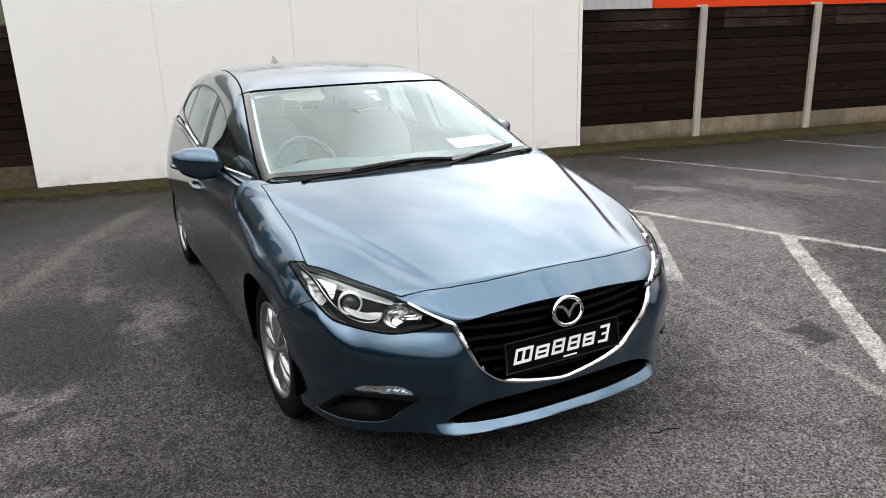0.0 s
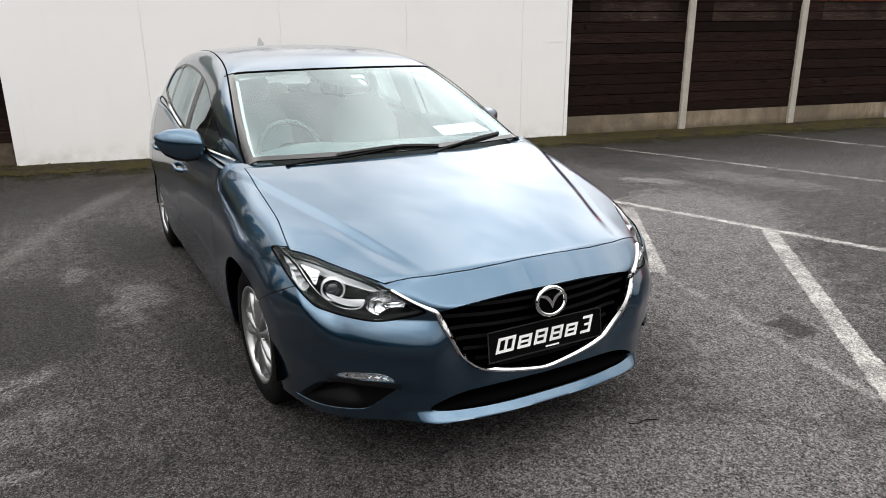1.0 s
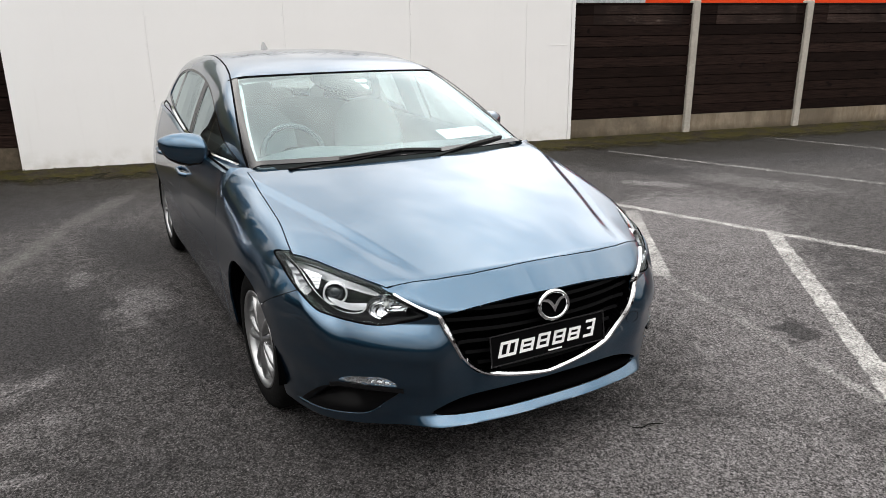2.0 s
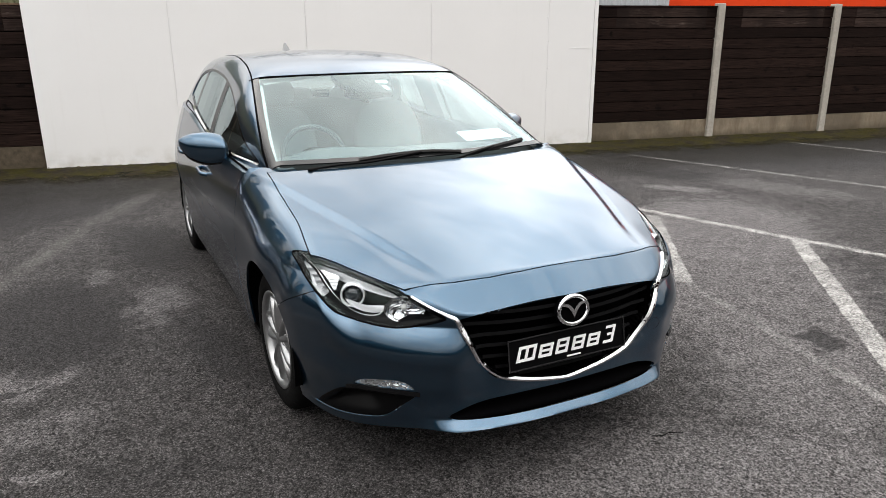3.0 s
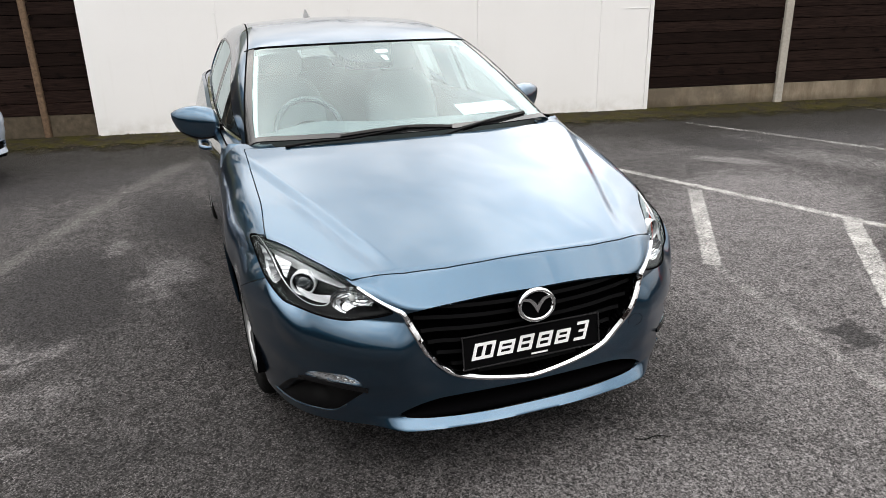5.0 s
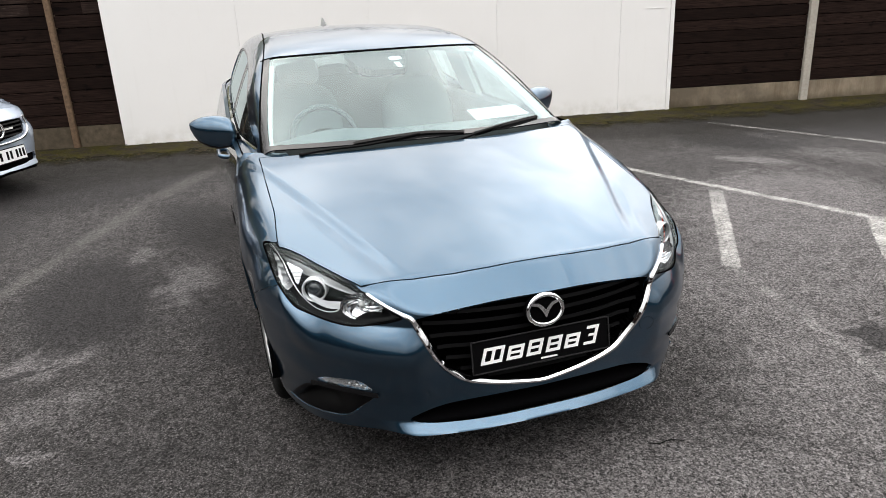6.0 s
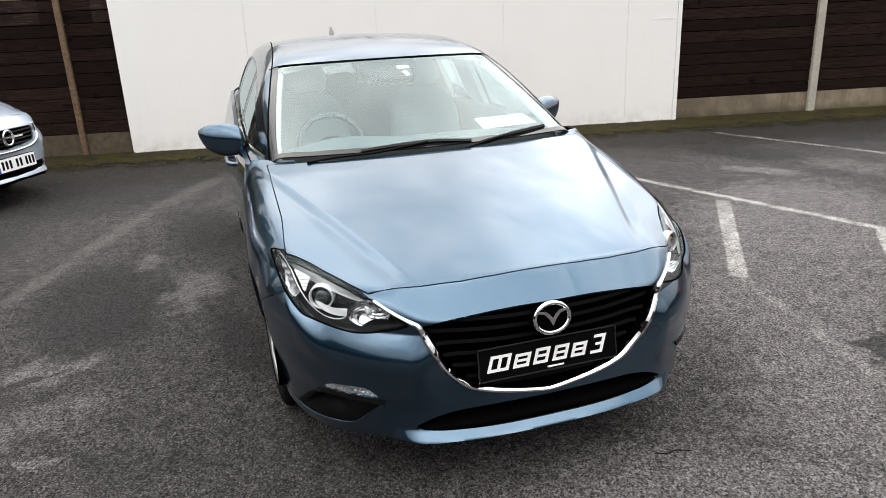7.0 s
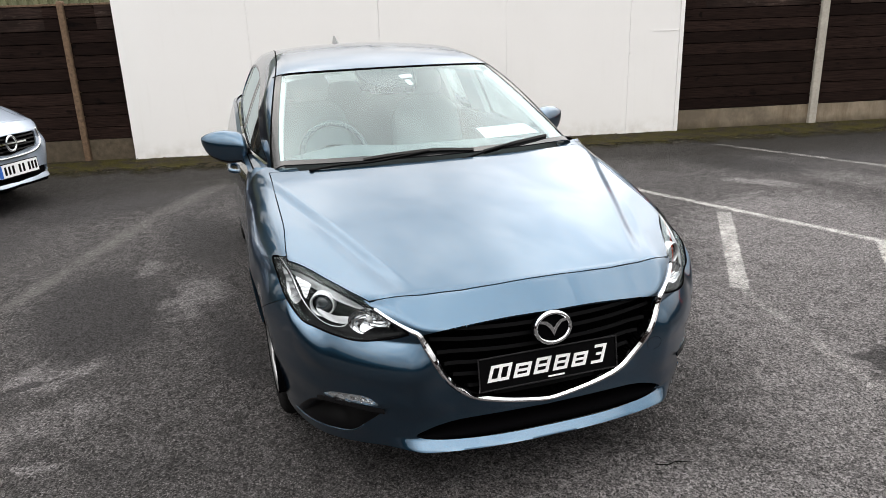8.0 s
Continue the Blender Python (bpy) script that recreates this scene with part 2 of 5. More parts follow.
# patches of wear, damp and painted car shade in the tarmac: centre, half axes, turn in degrees, how dark or pale
DAMP_AND_SHADE = [(-1.76, 2.48, 0.82, 0.40, 98, 1.0), (-1.12, 3.85, 0.80, 0.30, 100, 1.0), (-0.98, 1.62, 0.60, 0.20, 100, 0.75), (-1.97, 1.62, 0.20, 0.06, 15, 1.0), (-1.42, 0.70, 0.42, 0.10, -25, 0.55),
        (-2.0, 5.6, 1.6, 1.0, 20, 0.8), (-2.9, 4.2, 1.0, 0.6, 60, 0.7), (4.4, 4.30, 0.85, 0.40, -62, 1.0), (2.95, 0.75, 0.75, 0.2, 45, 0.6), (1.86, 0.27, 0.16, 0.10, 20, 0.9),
        # (0.1, 2.0) paints the shade under the car, (-2.6, 3.2) its shade plus damp
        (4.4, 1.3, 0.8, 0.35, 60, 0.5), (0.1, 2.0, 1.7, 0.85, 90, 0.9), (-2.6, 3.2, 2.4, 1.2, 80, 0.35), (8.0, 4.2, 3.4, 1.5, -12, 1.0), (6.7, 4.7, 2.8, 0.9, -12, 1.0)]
PALE = [(-1.20, 2.50, 0.42, 0.20, 70, 0.75), (-1.88, 1.70, 0.26, 0.16, 15, 1.0), (-1.50, 3.15, 0.30, 0.10, 60, 0.7), (4.0, 3.45, 0.42, 0.20, -52, 0.9), (-1.84, 0.82, 0.06, 0.05, 0, 1.0),
        (-1.95, 1.15, 0.55, 0.25, 20, 0.6), (0.55, -0.50, 1.3, 0.55, -31, 0.8), (1.5, 0.10, 0.9, 0.6, 40, 0.8), (2.2, 1.05, 1.5, 1.0, 45, 0.75), (3.1, 2.1, 1.5, 0.95, 40, 0.85), (4.9, 3.0, 1.3, 0.35, -70, 0.6)]
# thin ghosts of old bay lines
GHOST = [(-2.17, 3.10, 0.40, 0.065, 70, 0.9), (-1.80, 4.05, 0.68, 0.085, 68, 0.8), (-1.10, 5.50, 0.98, 0.11, 61, 0.7)]


def tarmac_material():
    m = material("worn_tarmac", (0.06, 0.06, 0.06), 0.85, gleam=0.12)
    n = Nodes(m)

    def shifted(scale, detail, rough, by):
        warp = n.add("ShaderNodeTexNoise")
        warp.inputs["Scale"].default_value, warp.inputs["Detail"].default_value, warp.inputs["Roughness"].default_value = scale, detail, rough
        n.link(n.place, warp.inputs["Vector"])
        shift = n.add("ShaderNodeVectorMath")
        shift.operation = "MULTIPLY_ADD"
        shift.inputs[1].default_value = (by, by, 0)
        n.link(warp.outputs["Color"], shift.inputs[0])
        n.link(n.place, shift.inputs[2])
        return shift.outputs["Vector"]

    def stones(scale):
        v = n.add("ShaderNodeTexVoronoi")
        v.inputs["Scale"].default_value = scale
        n.link(fine, v.inputs["Vector"])
        return v

    broad, slight, fine = shifted(2.2, 9, 0.66, 0.55), shifted(6, 5, 0.6, 0.10), shifted(80, 3, 0.6, 0.010)

    def patch(source, by, cx, cy, a, b, turn, amount, outer=1.45, inner=0.55):
        mp = n.add("ShaderNodeMapping")
        mp.vector_type = "TEXTURE"
        mp.inputs["Location"].default_value = (cx + by / 2, cy + by / 2, 0)
        mp.inputs["Rotation"].default_value = (0, 0, radians(turn))
        mp.inputs["Scale"].default_value = (a, b, 1000)
        n.link(source, mp.inputs["Vector"])
        ln = n.add("ShaderNodeVectorMath")
        ln.operation = "LENGTH"
        n.link(mp.outputs["Vector"], ln.inputs[0])
        return n.span(ln.outputs["Value"], outer, inner, 0, amount)

    dark, pale, ghost = 0.0, 0.0, 0.0
    for row in DAMP_AND_SHADE:
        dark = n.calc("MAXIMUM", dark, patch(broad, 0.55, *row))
    for row in PALE:
        pale = n.calc("MAXIMUM", pale, patch(broad, 0.55, *row))
    for row in GHOST:
        ghost = n.calc("MAXIMUM", ghost, patch(slight, 0.10, *row))
    # crisp-edged, mottled damp zones, with the painted car shade among them
    mottle = n.calc("SUBTRACT", n.noise(7.5, 11, 0.84), 0.5)
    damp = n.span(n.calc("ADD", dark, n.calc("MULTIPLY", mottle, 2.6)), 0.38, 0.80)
    dry = n.span(n.calc("ADD", pale, n.calc("MULTIPLY", mottle, -1.8)), 0.40, 0.85)
    big, little = stones(104), stones(215)
    grit = n.noise(105, 9, 0.85)
    tone = n.calc("ADD", n.calc("MULTIPLY", big.outputs["Color"], 0.30), n.calc("ADD", n.calc("MULTIPLY", little.outputs["Color"], 0.34), n.calc("MULTIPLY", n.span(grit, 0.3, 0.7), 0.44)))
    chips = n.calc("POWER", n.span(tone, 0.30, 0.76), 1.7)
    c = n.mix(chips, (0.0075, 0.0072, 0.0073), (0.370, 0.348, 0.352))
    gap = n.calc("MULTIPLY", n.span(little.outputs["Distance"], 0.40, 0.62), 0.6)
    c = n.mix(gap, c, (0.008, 0.0077, 0.0074))
    c = n.mix(n.span(little.outputs["Color"], 0.84, 0.90, 0, 0.55), c, (0.48, 0.47, 0.46))
    c = n.mix(n.span(little.outputs["Color"], 0.17, 0.12, 0, 0.7), c, (0.007, 0.0067, 0.0064))
    c = n.mix(n.span(n.noise(1.1, 8, 0.65), 0.40, 0.62, 0, 0.25), c, (0.075, 0.072, 0.072))
    c = n.mix(n.span(n.noise(11, 9, 0.80), 0.46, 0.60, 0, 0.70), c, n.mix(chips, (0.004, 0.0038, 0.0039), (0.115, 0.110, 0.109)))
    c = n.mix(n.calc("MULTIPLY", dry, 0.85), c, n.mix(chips, (0.028, 0.0272, 0.0272), (0.512, 0.484, 0.490)))
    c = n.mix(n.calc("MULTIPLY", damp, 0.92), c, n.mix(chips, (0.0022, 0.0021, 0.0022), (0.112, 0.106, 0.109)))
    c = n.mix(n.calc("MULTIPLY", n.calc("MULTIPLY", ghost, n.span(n.noise(22, 8, 0.8), 0.34, 0.62)), 0.62), c, n.mix(chips, (0.10, 0.096, 0.09), (0.44, 0.43, 0.41)))
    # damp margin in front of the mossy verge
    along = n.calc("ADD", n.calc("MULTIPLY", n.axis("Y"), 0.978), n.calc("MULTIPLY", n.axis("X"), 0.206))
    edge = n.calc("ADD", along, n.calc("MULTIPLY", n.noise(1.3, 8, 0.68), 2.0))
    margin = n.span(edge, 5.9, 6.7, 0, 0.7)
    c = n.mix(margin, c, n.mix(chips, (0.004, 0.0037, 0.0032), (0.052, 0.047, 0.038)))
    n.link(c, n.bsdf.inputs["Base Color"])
    n.link(n.span(damp, 0, 1, 0.85, 0.6), n.bsdf.inputs["Roughness"])
    n.bump(n.calc("ADD", n.calc("MULTIPLY", little.outputs["Distance"], -0.4), n.calc("ADD", tone, grit)), 1.0, 0.011)
    return m


def line_material(name, start, most):
    """Road paint worn through to the stone."""
    m = material(name, (0.62, 0.61, 0.58), 0.7)
    n = Nodes(m)
    wear = n.calc("ADD", n.noise(64, 8, 0.82), n.calc("MULTIPLY", n.noise(5.0, 6, 0.7), 0.55))
    n.link(n.mix(n.span(n.noise(120, 3), 0.35, 0.7), (0.66, 0.65, 0.63), (0.30, 0.293, 0.28)), n.bsdf.inputs["Base Color"])
    n.link(n.span(wear, start, start + 0.36, most, 0), n.bsdf.inputs["Alpha"])
    n.bump(n.noise(160, 3), 0.6, 0.004)
    return m


def verge_material():
    """Damp soil with moss and leaf litter."""
    m = material("mossy_soil", (0.03, 0.026, 0.018), 0.95, gleam=0.1)
    n = Nodes(m)
    bits = n.noise(34, 9, 0.85)
    c = n.mix(n.span(bits, 0.38, 0.64), (0.003, 0.0026, 0.002), (0.075, 0.062, 0.044))
    green = n.span(n.noise(3.4, 10, 0.78), 0.44, 0.54)
    c = n.mix(n.calc("MULTIPLY", green, 0.75), c, n.mix(n.span(n.noise(70, 6, 0.8), 0.35, 0.65), (0.008, 0.0075, 0.0014), (0.105, 0.092, 0.014)))
    litter = n.grains(38)
    c = n.mix(n.span(litter.outputs["Color"], 0.90, 0.94, 0, 0.7), c, (0.13, 0.088, 0.05))
    n.link(c, n.bsdf.inputs["Base Color"])
    depth = n.calc("ADD", n.calc("MULTIPLY", n.axis("Y"), 0.9785), n.calc("MULTIPLY", n.axis("X"), 0.2063))
    cover = n.calc("ADD", depth, n.calc("MULTIPLY", n.noise(2.6, 10, 0.75), 1.5))
    n.link(n.span(cover, 7.05, 7.45), n.bsdf.inputs["Alpha"])
    n.bump(bits, 1.0, 0.05)
    return m


def litter_material():
    m = material("leaf_litter", (0.1, 0.07, 0.04), 0.9, gleam=0.15)
    n = Nodes(m)
    pick = n.add("ShaderNodeNewGeometry").outputs["Random Per Island"]
    c = n.mix(n.span(pick, 0, 0.75), (0.02, 0.014, 0.008), (0.11, 0.075, 0.04))
    n.link(n.mix(n.span(pick, 0.95, 0.98), c, (0.13, 0.11, 0.085)), n.bsdf.inputs["Base Color"])
    return m


LITTER = litter_material()
VERGE = verge_material()
WOOD, FADED, BOARDING, TARMAC, ROAD_PAINT = wood_material(), faded_wood_material(), hoarding_material(), tarmac_material(), line_material("worn_road_paint", 0.58, 0.80)
GHOST_PAINT = line_material("almost_gone_road_paint", 0.46, 0.60)
FADED_PAINT = line_material("faded_road_paint", 0.50, 0.62)


# ---- mesh helpers ----
def mesh_part(name, verts, faces, mat, parent=None, label="", smooth=True):
    """One mesh object, as a thing or under its parent."""
    me = bpy.data.meshes.new(name)
    me.from_pydata([tuple(map(float, v)) for v in verts], [], faces)
    me.materials.append(mat)
    me.polygons.foreach_set("use_smooth", [smooth] * len(me.polygons))
    me.update()
    ob = new(name, me)
    ob.parent = parent
    if label:
        tagged(ob, label)
    return ob


def part(name, bm, mat, parent=None, label="", smooth=False):
    me = bpy.data.meshes.new(name)
    bm.to_mesh(me)
    bm.free()
    me.materials.append(mat)
    me.polygons.foreach_set("use_smooth", [smooth] * len(me.polygons))
    ob = new(name, me)
    ob.parent = parent
    if label:
        tagged(ob, label)
    return ob


def thing(name, label, category, m=None, group="", kind=""):
    ob = tagged(new(name), label, category, group, kind)
    ob.empty_display_size = 0.1
    if m is not None:
        ob.matrix_world = m
    return ob


def box(bm, lo, hi, bevel=0.0, m=None):
    r = bmesh.ops.create_cube(bm, size=1.0)["verts"]
    c, s = (Vector(lo) + Vector(hi)) / 2, Vector(hi) - Vector(lo)
    for v in r:
        v.co = Vector((v.co.x * s.x, v.co.y * s.y, v.co.z * s.z)) + c
    if bevel:
        es = list({e for v in r for e in v.link_edges})
        r = bmesh.ops.bevel(bm, geom=es, offset=bevel, segments=2, affect="EDGES", profile=0.6)["verts"]
    return r


def box_part(name, lo, hi, mat, parent=None, bevel=0.003, label="", m=None):
    bm = bmesh.new()
    box(bm, lo, hi, bevel)
    if m is not None:
        bm.transform(m)
    return part(name, bm, mat, parent, label)


def clip_grid(P, keep):
    """The part of a grid of points where keep > 0, cut along smooth edges: points, faces, cut edges."""
    n, m = keep.shape
    verts, index, faces, rim = [], {}, [], []

    def vert(key, place):
        if key not in index:
            index[key] = len(verts)
            verts.append(place)
        return index[key]

    good = keep > 0
    count = good[:-1, :-1].astype(int) + good[1:, :-1] + good[:-1, 1:] + good[1:, 1:]
    for i, j in zip(*np.nonzero(count)):
        ring, cut = [], []
        cs = ((i, j), (i + 1, j), (i + 1, j + 1), (i, j + 1))
        for a, b in zip(cs, cs[1:] + cs[:1]):
            if good[a]:
                ring.append(vert(a, P[a]))
            if good[a] != good[b]:
                lo, hi = min(a, b), max(a, b)
                t = keep[lo] / (keep[lo] - keep[hi])
                k = vert((lo, hi), P[lo] + (P[hi] - P[lo]) * t)
                ring.append(k)
                cut.append(k)
        clean = [q for k, q in enumerate(ring) if q != ring[k - 1]]
        if len(clean) > 2:
            faces.append(clean)
            if len(cut) == 2:
                rim.append(tuple(cut))
    return np.array(verts).reshape(-1, 3), faces, rim


def face_out(verts, faces, centre):
    """Turn all faces away from a point."""
    s = 0.0
    for f in faces[:: max(1, len(faces) // 200)]:
        a, b, c = verts[f[0]], verts[f[1]], verts[f[2]]
        s += float(np.dot(np.cross(b - a, c - a), a - centre))
    return faces if s > 0 else [f[::-1] for f in faces]


def inward(f, v, step=0.004):
    """Unit vectors pointing into the solid f."""
    x, y, z = v[:, 0], v[:, 1], v[:, 2]
    g = np.stack([f(x + step, y, z) - f(x - step, y, z), f(x, y + step, z) - f(x, y - step, z), f(x, y, z + step) - f(x, y, z - step)], -1)
    return g / np.maximum(np.linalg.norm(g, axis=1, keepdims=True), 1e-9)


def shell(name, P, keep, f, mat, parent, centre, depth=0.014, label="", sink=0.0):
    """A pressed panel on the solid f: the kept surface, with its cut edges folded inwards."""
    v, faces, rim = clip_grid(P, keep)
    if sink:
        v = v + inward(f, v) * sink
    faces = face_out(v, faces, np.array(centre))
    verts = list(v)
    if depth and rim:
        ids = sorted({k for e in rim for k in e})
        base = v[ids]
        deep = base + inward(f, base) * depth
        at = {k: len(verts) + n for n, k in enumerate(ids)}
        verts += list(base) + list(deep)
        faces = faces + [[at[a], at[b], at[b] + len(ids), at[a] + len(ids)] for a, b in rim]
    return mesh_part(name, verts, faces, mat, parent, label)


def outline(points, steps=10, closed=True):
    """A smooth closed or open curve through a few points."""
    p = np.array(points, float)
    n = len(p)
    res = []
    for k in range(n if closed else n - 1):
        if closed:
            a, b, c, d = (p[(k + q) % n] for q in (-1, 0, 1, 2))
        else:
            a, b, c, d = p[max(k - 1, 0)], p[k], p[k + 1], p[min(k + 2, n - 1)]
        for t in np.linspace(0, 1, steps, endpoint=False):
            res.append(0.5 * (2 * b + (c - a) * t + (2 * a - 5 * b + 4 * c - d) * t * t + (3 * b - a - 3 * c + d) * t ** 3))
    if not closed:
        res.append(p[-1])
    return np.array(res)


def inside(poly, u, v):
    """Signed distance to a closed curve, positive within."""
    q = np.stack([u, v], -1).reshape(-1, 2)
    a, b = poly, np.roll(poly, -1, 0)
    best = np.full(len(q), 1e9)
    odd = np.zeros(len(q), bool)
    for s, e in zip(a, b):
        d = e - s
        w = q - s
        t = np.clip((w @ d) / max(d @ d, 1e-12), 0, 1)
        best = np.minimum(best, np.linalg.norm(w - t[:, None] * d, axis=1))
        cross = ((s[1] > q[:, 1]) != (e[1] > q[:, 1]))
        with np.errstate(divide="ignore", invalid="ignore"):
            at = s[0] + (q[:, 1] - s[1]) * d[0] / d[1]
        odd ^= cross & (q[:, 0] < at)
    return (np.where(odd, best, -best)).reshape(u.shape)


def sweep(name, path, side, up, profile, mat, parent, label="", closed=False, scale=None):
    """A profile carried along a path; side and up are its axes at each point."""
    n, k = len(path), len(profile)
    verts, faces = [], []
    for i in range(n):
        s = 1 if scale is None else scale[i]
        for a, b in profile:
            verts.append(path[i] + side[i] * a * s + up[i] * b * s)
    for i in range(n if closed else n - 1):
        for j in range(k):
            a, b = i * k + j, i * k + (j + 1) % k
            c, d = ((i + 1) % n) * k + (j + 1) % k, ((i + 1) % n) * k + j
            faces.append([a, b, c, d])
    if not closed:
        faces += [list(range(k))[::-1], [(n - 1) * k + j for j in range(k)]]
    bm = bmesh.new()
    vs = [bm.verts.new(tuple(v)) for v in verts]
    for f in faces:
        bm.faces.new([vs[q] for q in f])
    bmesh.ops.recalc_face_normals(bm, faces=bm.faces)
    return part(name, bm, mat, parent, label, smooth=k > 7)


def tube(name, points, radius, mat, parent, label="", sides=10, steps=6):
    p = outline(points, steps, closed=False)
    t = np.gradient(p, axis=0)
    t /= np.maximum(np.linalg.norm(t, axis=1, keepdims=True), 1e-9)
    ref = np.array([0, 0, 1.0]) if abs(t[:, 2]).mean() < 0.8 else np.array([0, 1.0, 0])
    s = np.cross(t, ref)
    s /= np.linalg.norm(s, axis=1, keepdims=True)
    u = np.cross(s, t)
    prof = [(radius * math.cos(q * 2 * math.pi / sides), radius * math.sin(q * 2 * math.pi / sides)) for q in range(sides)]
    return sweep(name, p, s, u, prof, mat, parent, label)


def lathe(bm, profile, turns=48, m=None):
    """Spin (radius, height) pairs about z."""
    rings = [[bm.verts.new((r * math.cos(a), r * math.sin(a), h)) for a in np.linspace(0, 2 * math.pi, turns, endpoint=False)] for r, h in profile]
    fs = []
    for p, q in zip(rings, rings[1:]):
        for k in range(turns):
            fs.append(bm.faces.new((p[k], p[(k + 1) % turns], q[(k + 1) % turns], q[k])))
    bmesh.ops.recalc_face_normals(bm, faces=fs)
    if m is not None:
        bmesh.ops.transform(bm, matrix=m, verts=[v for r in rings for v in r])
    return rings


def lump(name, radii, mat, parent, m, power=2.6, label="", cuts=(28, 16)):
    """A rounded block: a super-ellipsoid."""
    us, vs = np.linspace(-math.pi, math.pi, cuts[0], endpoint=False), np.linspace(-math.pi / 2, math.pi / 2, cuts[1])
    e = 2 / power
    sg = lambda w: np.sign(w) * np.abs(w) ** e
    verts, faces = [], []
    for v in vs:
        for u in us:
            q = Vector((radii[0] * sg(math.cos(v)) * sg(math.cos(u)), radii[1] * sg(math.cos(v)) * sg(math.sin(u)), radii[2] * sg(math.sin(v))))
            verts.append(tuple(m @ q))
    n = cuts[0]
    for i in range(cuts[1] - 1):
        for k in range(n):
            faces.append([i * n + k, i * n + (k + 1) % n, (i + 1) * n + (k + 1) % n, (i + 1) * n + k])
    return mesh_part(name, verts, faces, mat, parent, label)
# ---- car body form: smooth solids in metres, nose towards -y ----
def ramp(a, b, v):
    t = np.clip((v - a) / (b - a), 0, 1)
    return t * t * (3 - 2 * t)


def blend_min(a, b, k):
    h = np.clip(0.5 + 0.5 * (b - a) / k, 0, 1)
    return b + (a - b) * h - k * h * (1 - h)


def hood_height(x, y):
    ax = np.abs(x)
    t = (y - 0.1) / 1.17
    centre = 0.768 + 0.250 * t + 0.070 * t * (1 - t)
    fore = ramp(0.95, 0.50, y)
    crown = 0.090 - 0.050 * ramp(0.2, 1.2, y) - 0.019 * fore
    z = centre - crown * (ax / 0.75) ** 2
    # the raised middle steps down along a slanting crease
    off = ax - 0.352 - 0.345 * y
    z = z - 0.0125 * ramp(-0.004, 0.046, off) * ramp(0.10, 0.42, y)
    z = z - 0.15 * fore * (np.sqrt(np.clip(off - 0.07, 0, None) ** 2 + 0.0004) - 0.02)
    z = z - 2.2 * np.clip(ax - 0.735, 0, None) ** 2 * ramp(0.45, 0.80, y) * ramp(1.38, 1.10, y)
    return z + 0.9 * np.clip(y - 1.33, 0, None)


def lower_body(x, y, z):
    ax = np.abs(x)
    w = 0.893 - 0.50 * np.clip(z - 0.64, 0, None) ** 2 - 0.24 * np.clip(0.60 - z, 0, None) ** 2
    w = w - 0.012 * np.exp(-((y - 2.2) / 0.75) ** 2) * ramp(0.85, 0.6, z)
    w = w + 0.010 * np.exp(-((y - 0.93) / 0.33) ** 2) * np.exp(-((z - 0.62) / 0.16) ** 2)
    w = w + 0.012 * np.exp(-((y - 3.63) / 0.38) ** 2) * np.exp(-((z - 0.64) / 0.2) ** 2)
    nose = 0.0 + 0.012 * ramp(0.6, 0.45, z) * ramp(0.28, 0.36, z)
    nose = nose - 0.040 * np.clip((0.286 - z) / 0.034, 0, 1) * ramp(0.57, 0.44, ax)
    nose = nose - 0.020 * ramp(0.58, 0.68, z) * ramp(0.52, 0.40, ax)
    p = 3.0 + 0.4 * ramp(0.5, 0.40, z) - 0.2 * ramp(0.36, 0.24, z)
    c = np.clip(nose + 1.0 - y, 0, None)
    r = np.clip(y - 3.45, 0, None)
    rho = ((ax / w) ** p + c ** 2 + r ** 2.6) ** 0.5
    # shoulder of the bumper under the headlamps
    lid = 0.612 + 0.11 * np.clip((ax - 0.69) / 0.11, 0, 1) ** 2
    fall = np.clip((lid + 0.012 - z) / 0.140, 0, 1)
    shoulder = (0.064 * (1 - (1 - fall) ** 2) - 0.010 * ramp(lid - 0.10, lid - 0.20, z) - 0.040 * ramp(0.56, 0.28, z)) * ramp(0.30, 0.48, ax) * ramp(0.78, 0.52, y)
    f = blend_min(hood_height(x, y) - z, 1 - rho + shoulder, 0.09 + 0.035 * ramp(0.45, 0.80, y))
    # flat facet between bonnet and grille
    facet = 0.699 + 0.78 * (y - 0.011 - 0.25 * ax ** 2) - 0.06 * ax ** 2 - z
    return blend_min(f, 0.79 * facet + 0.016 * ramp(0.50, 0.62, ax), 0.008)


def upper_body(x, y, z):
    ax = np.abs(x)
    dz = z - 0.95
    xb = 0.812 - 0.06 * ramp(3.1, 4.4, y) - 0.065 * ramp(2.1, 1.2, y)
    side = (xb - 0.31 * dz - 0.31 * dz * np.abs(dz) - ax) * 0.9
    top = 1.458 - 0.120 * np.clip(2.85 - y, 0, None) ** 2 - 0.05 * np.clip(y - 2.85, 0, None) ** 2 - 0.040 * (ax / 0.6) ** 2 - z
    screen = (0.994 + 0.402 * (y - 1.10 - 0.13 * (ax / 0.65) ** 2) - z) * 0.93
    back = (1.40 - 0.62 * (y - 3.80 + 0.12 * (ax / 0.6) ** 2) - z) * 0.85
    f = blend_min(side, top, 0.09)
    return blend_min(blend_min(f, screen, 0.045), back, 0.08)


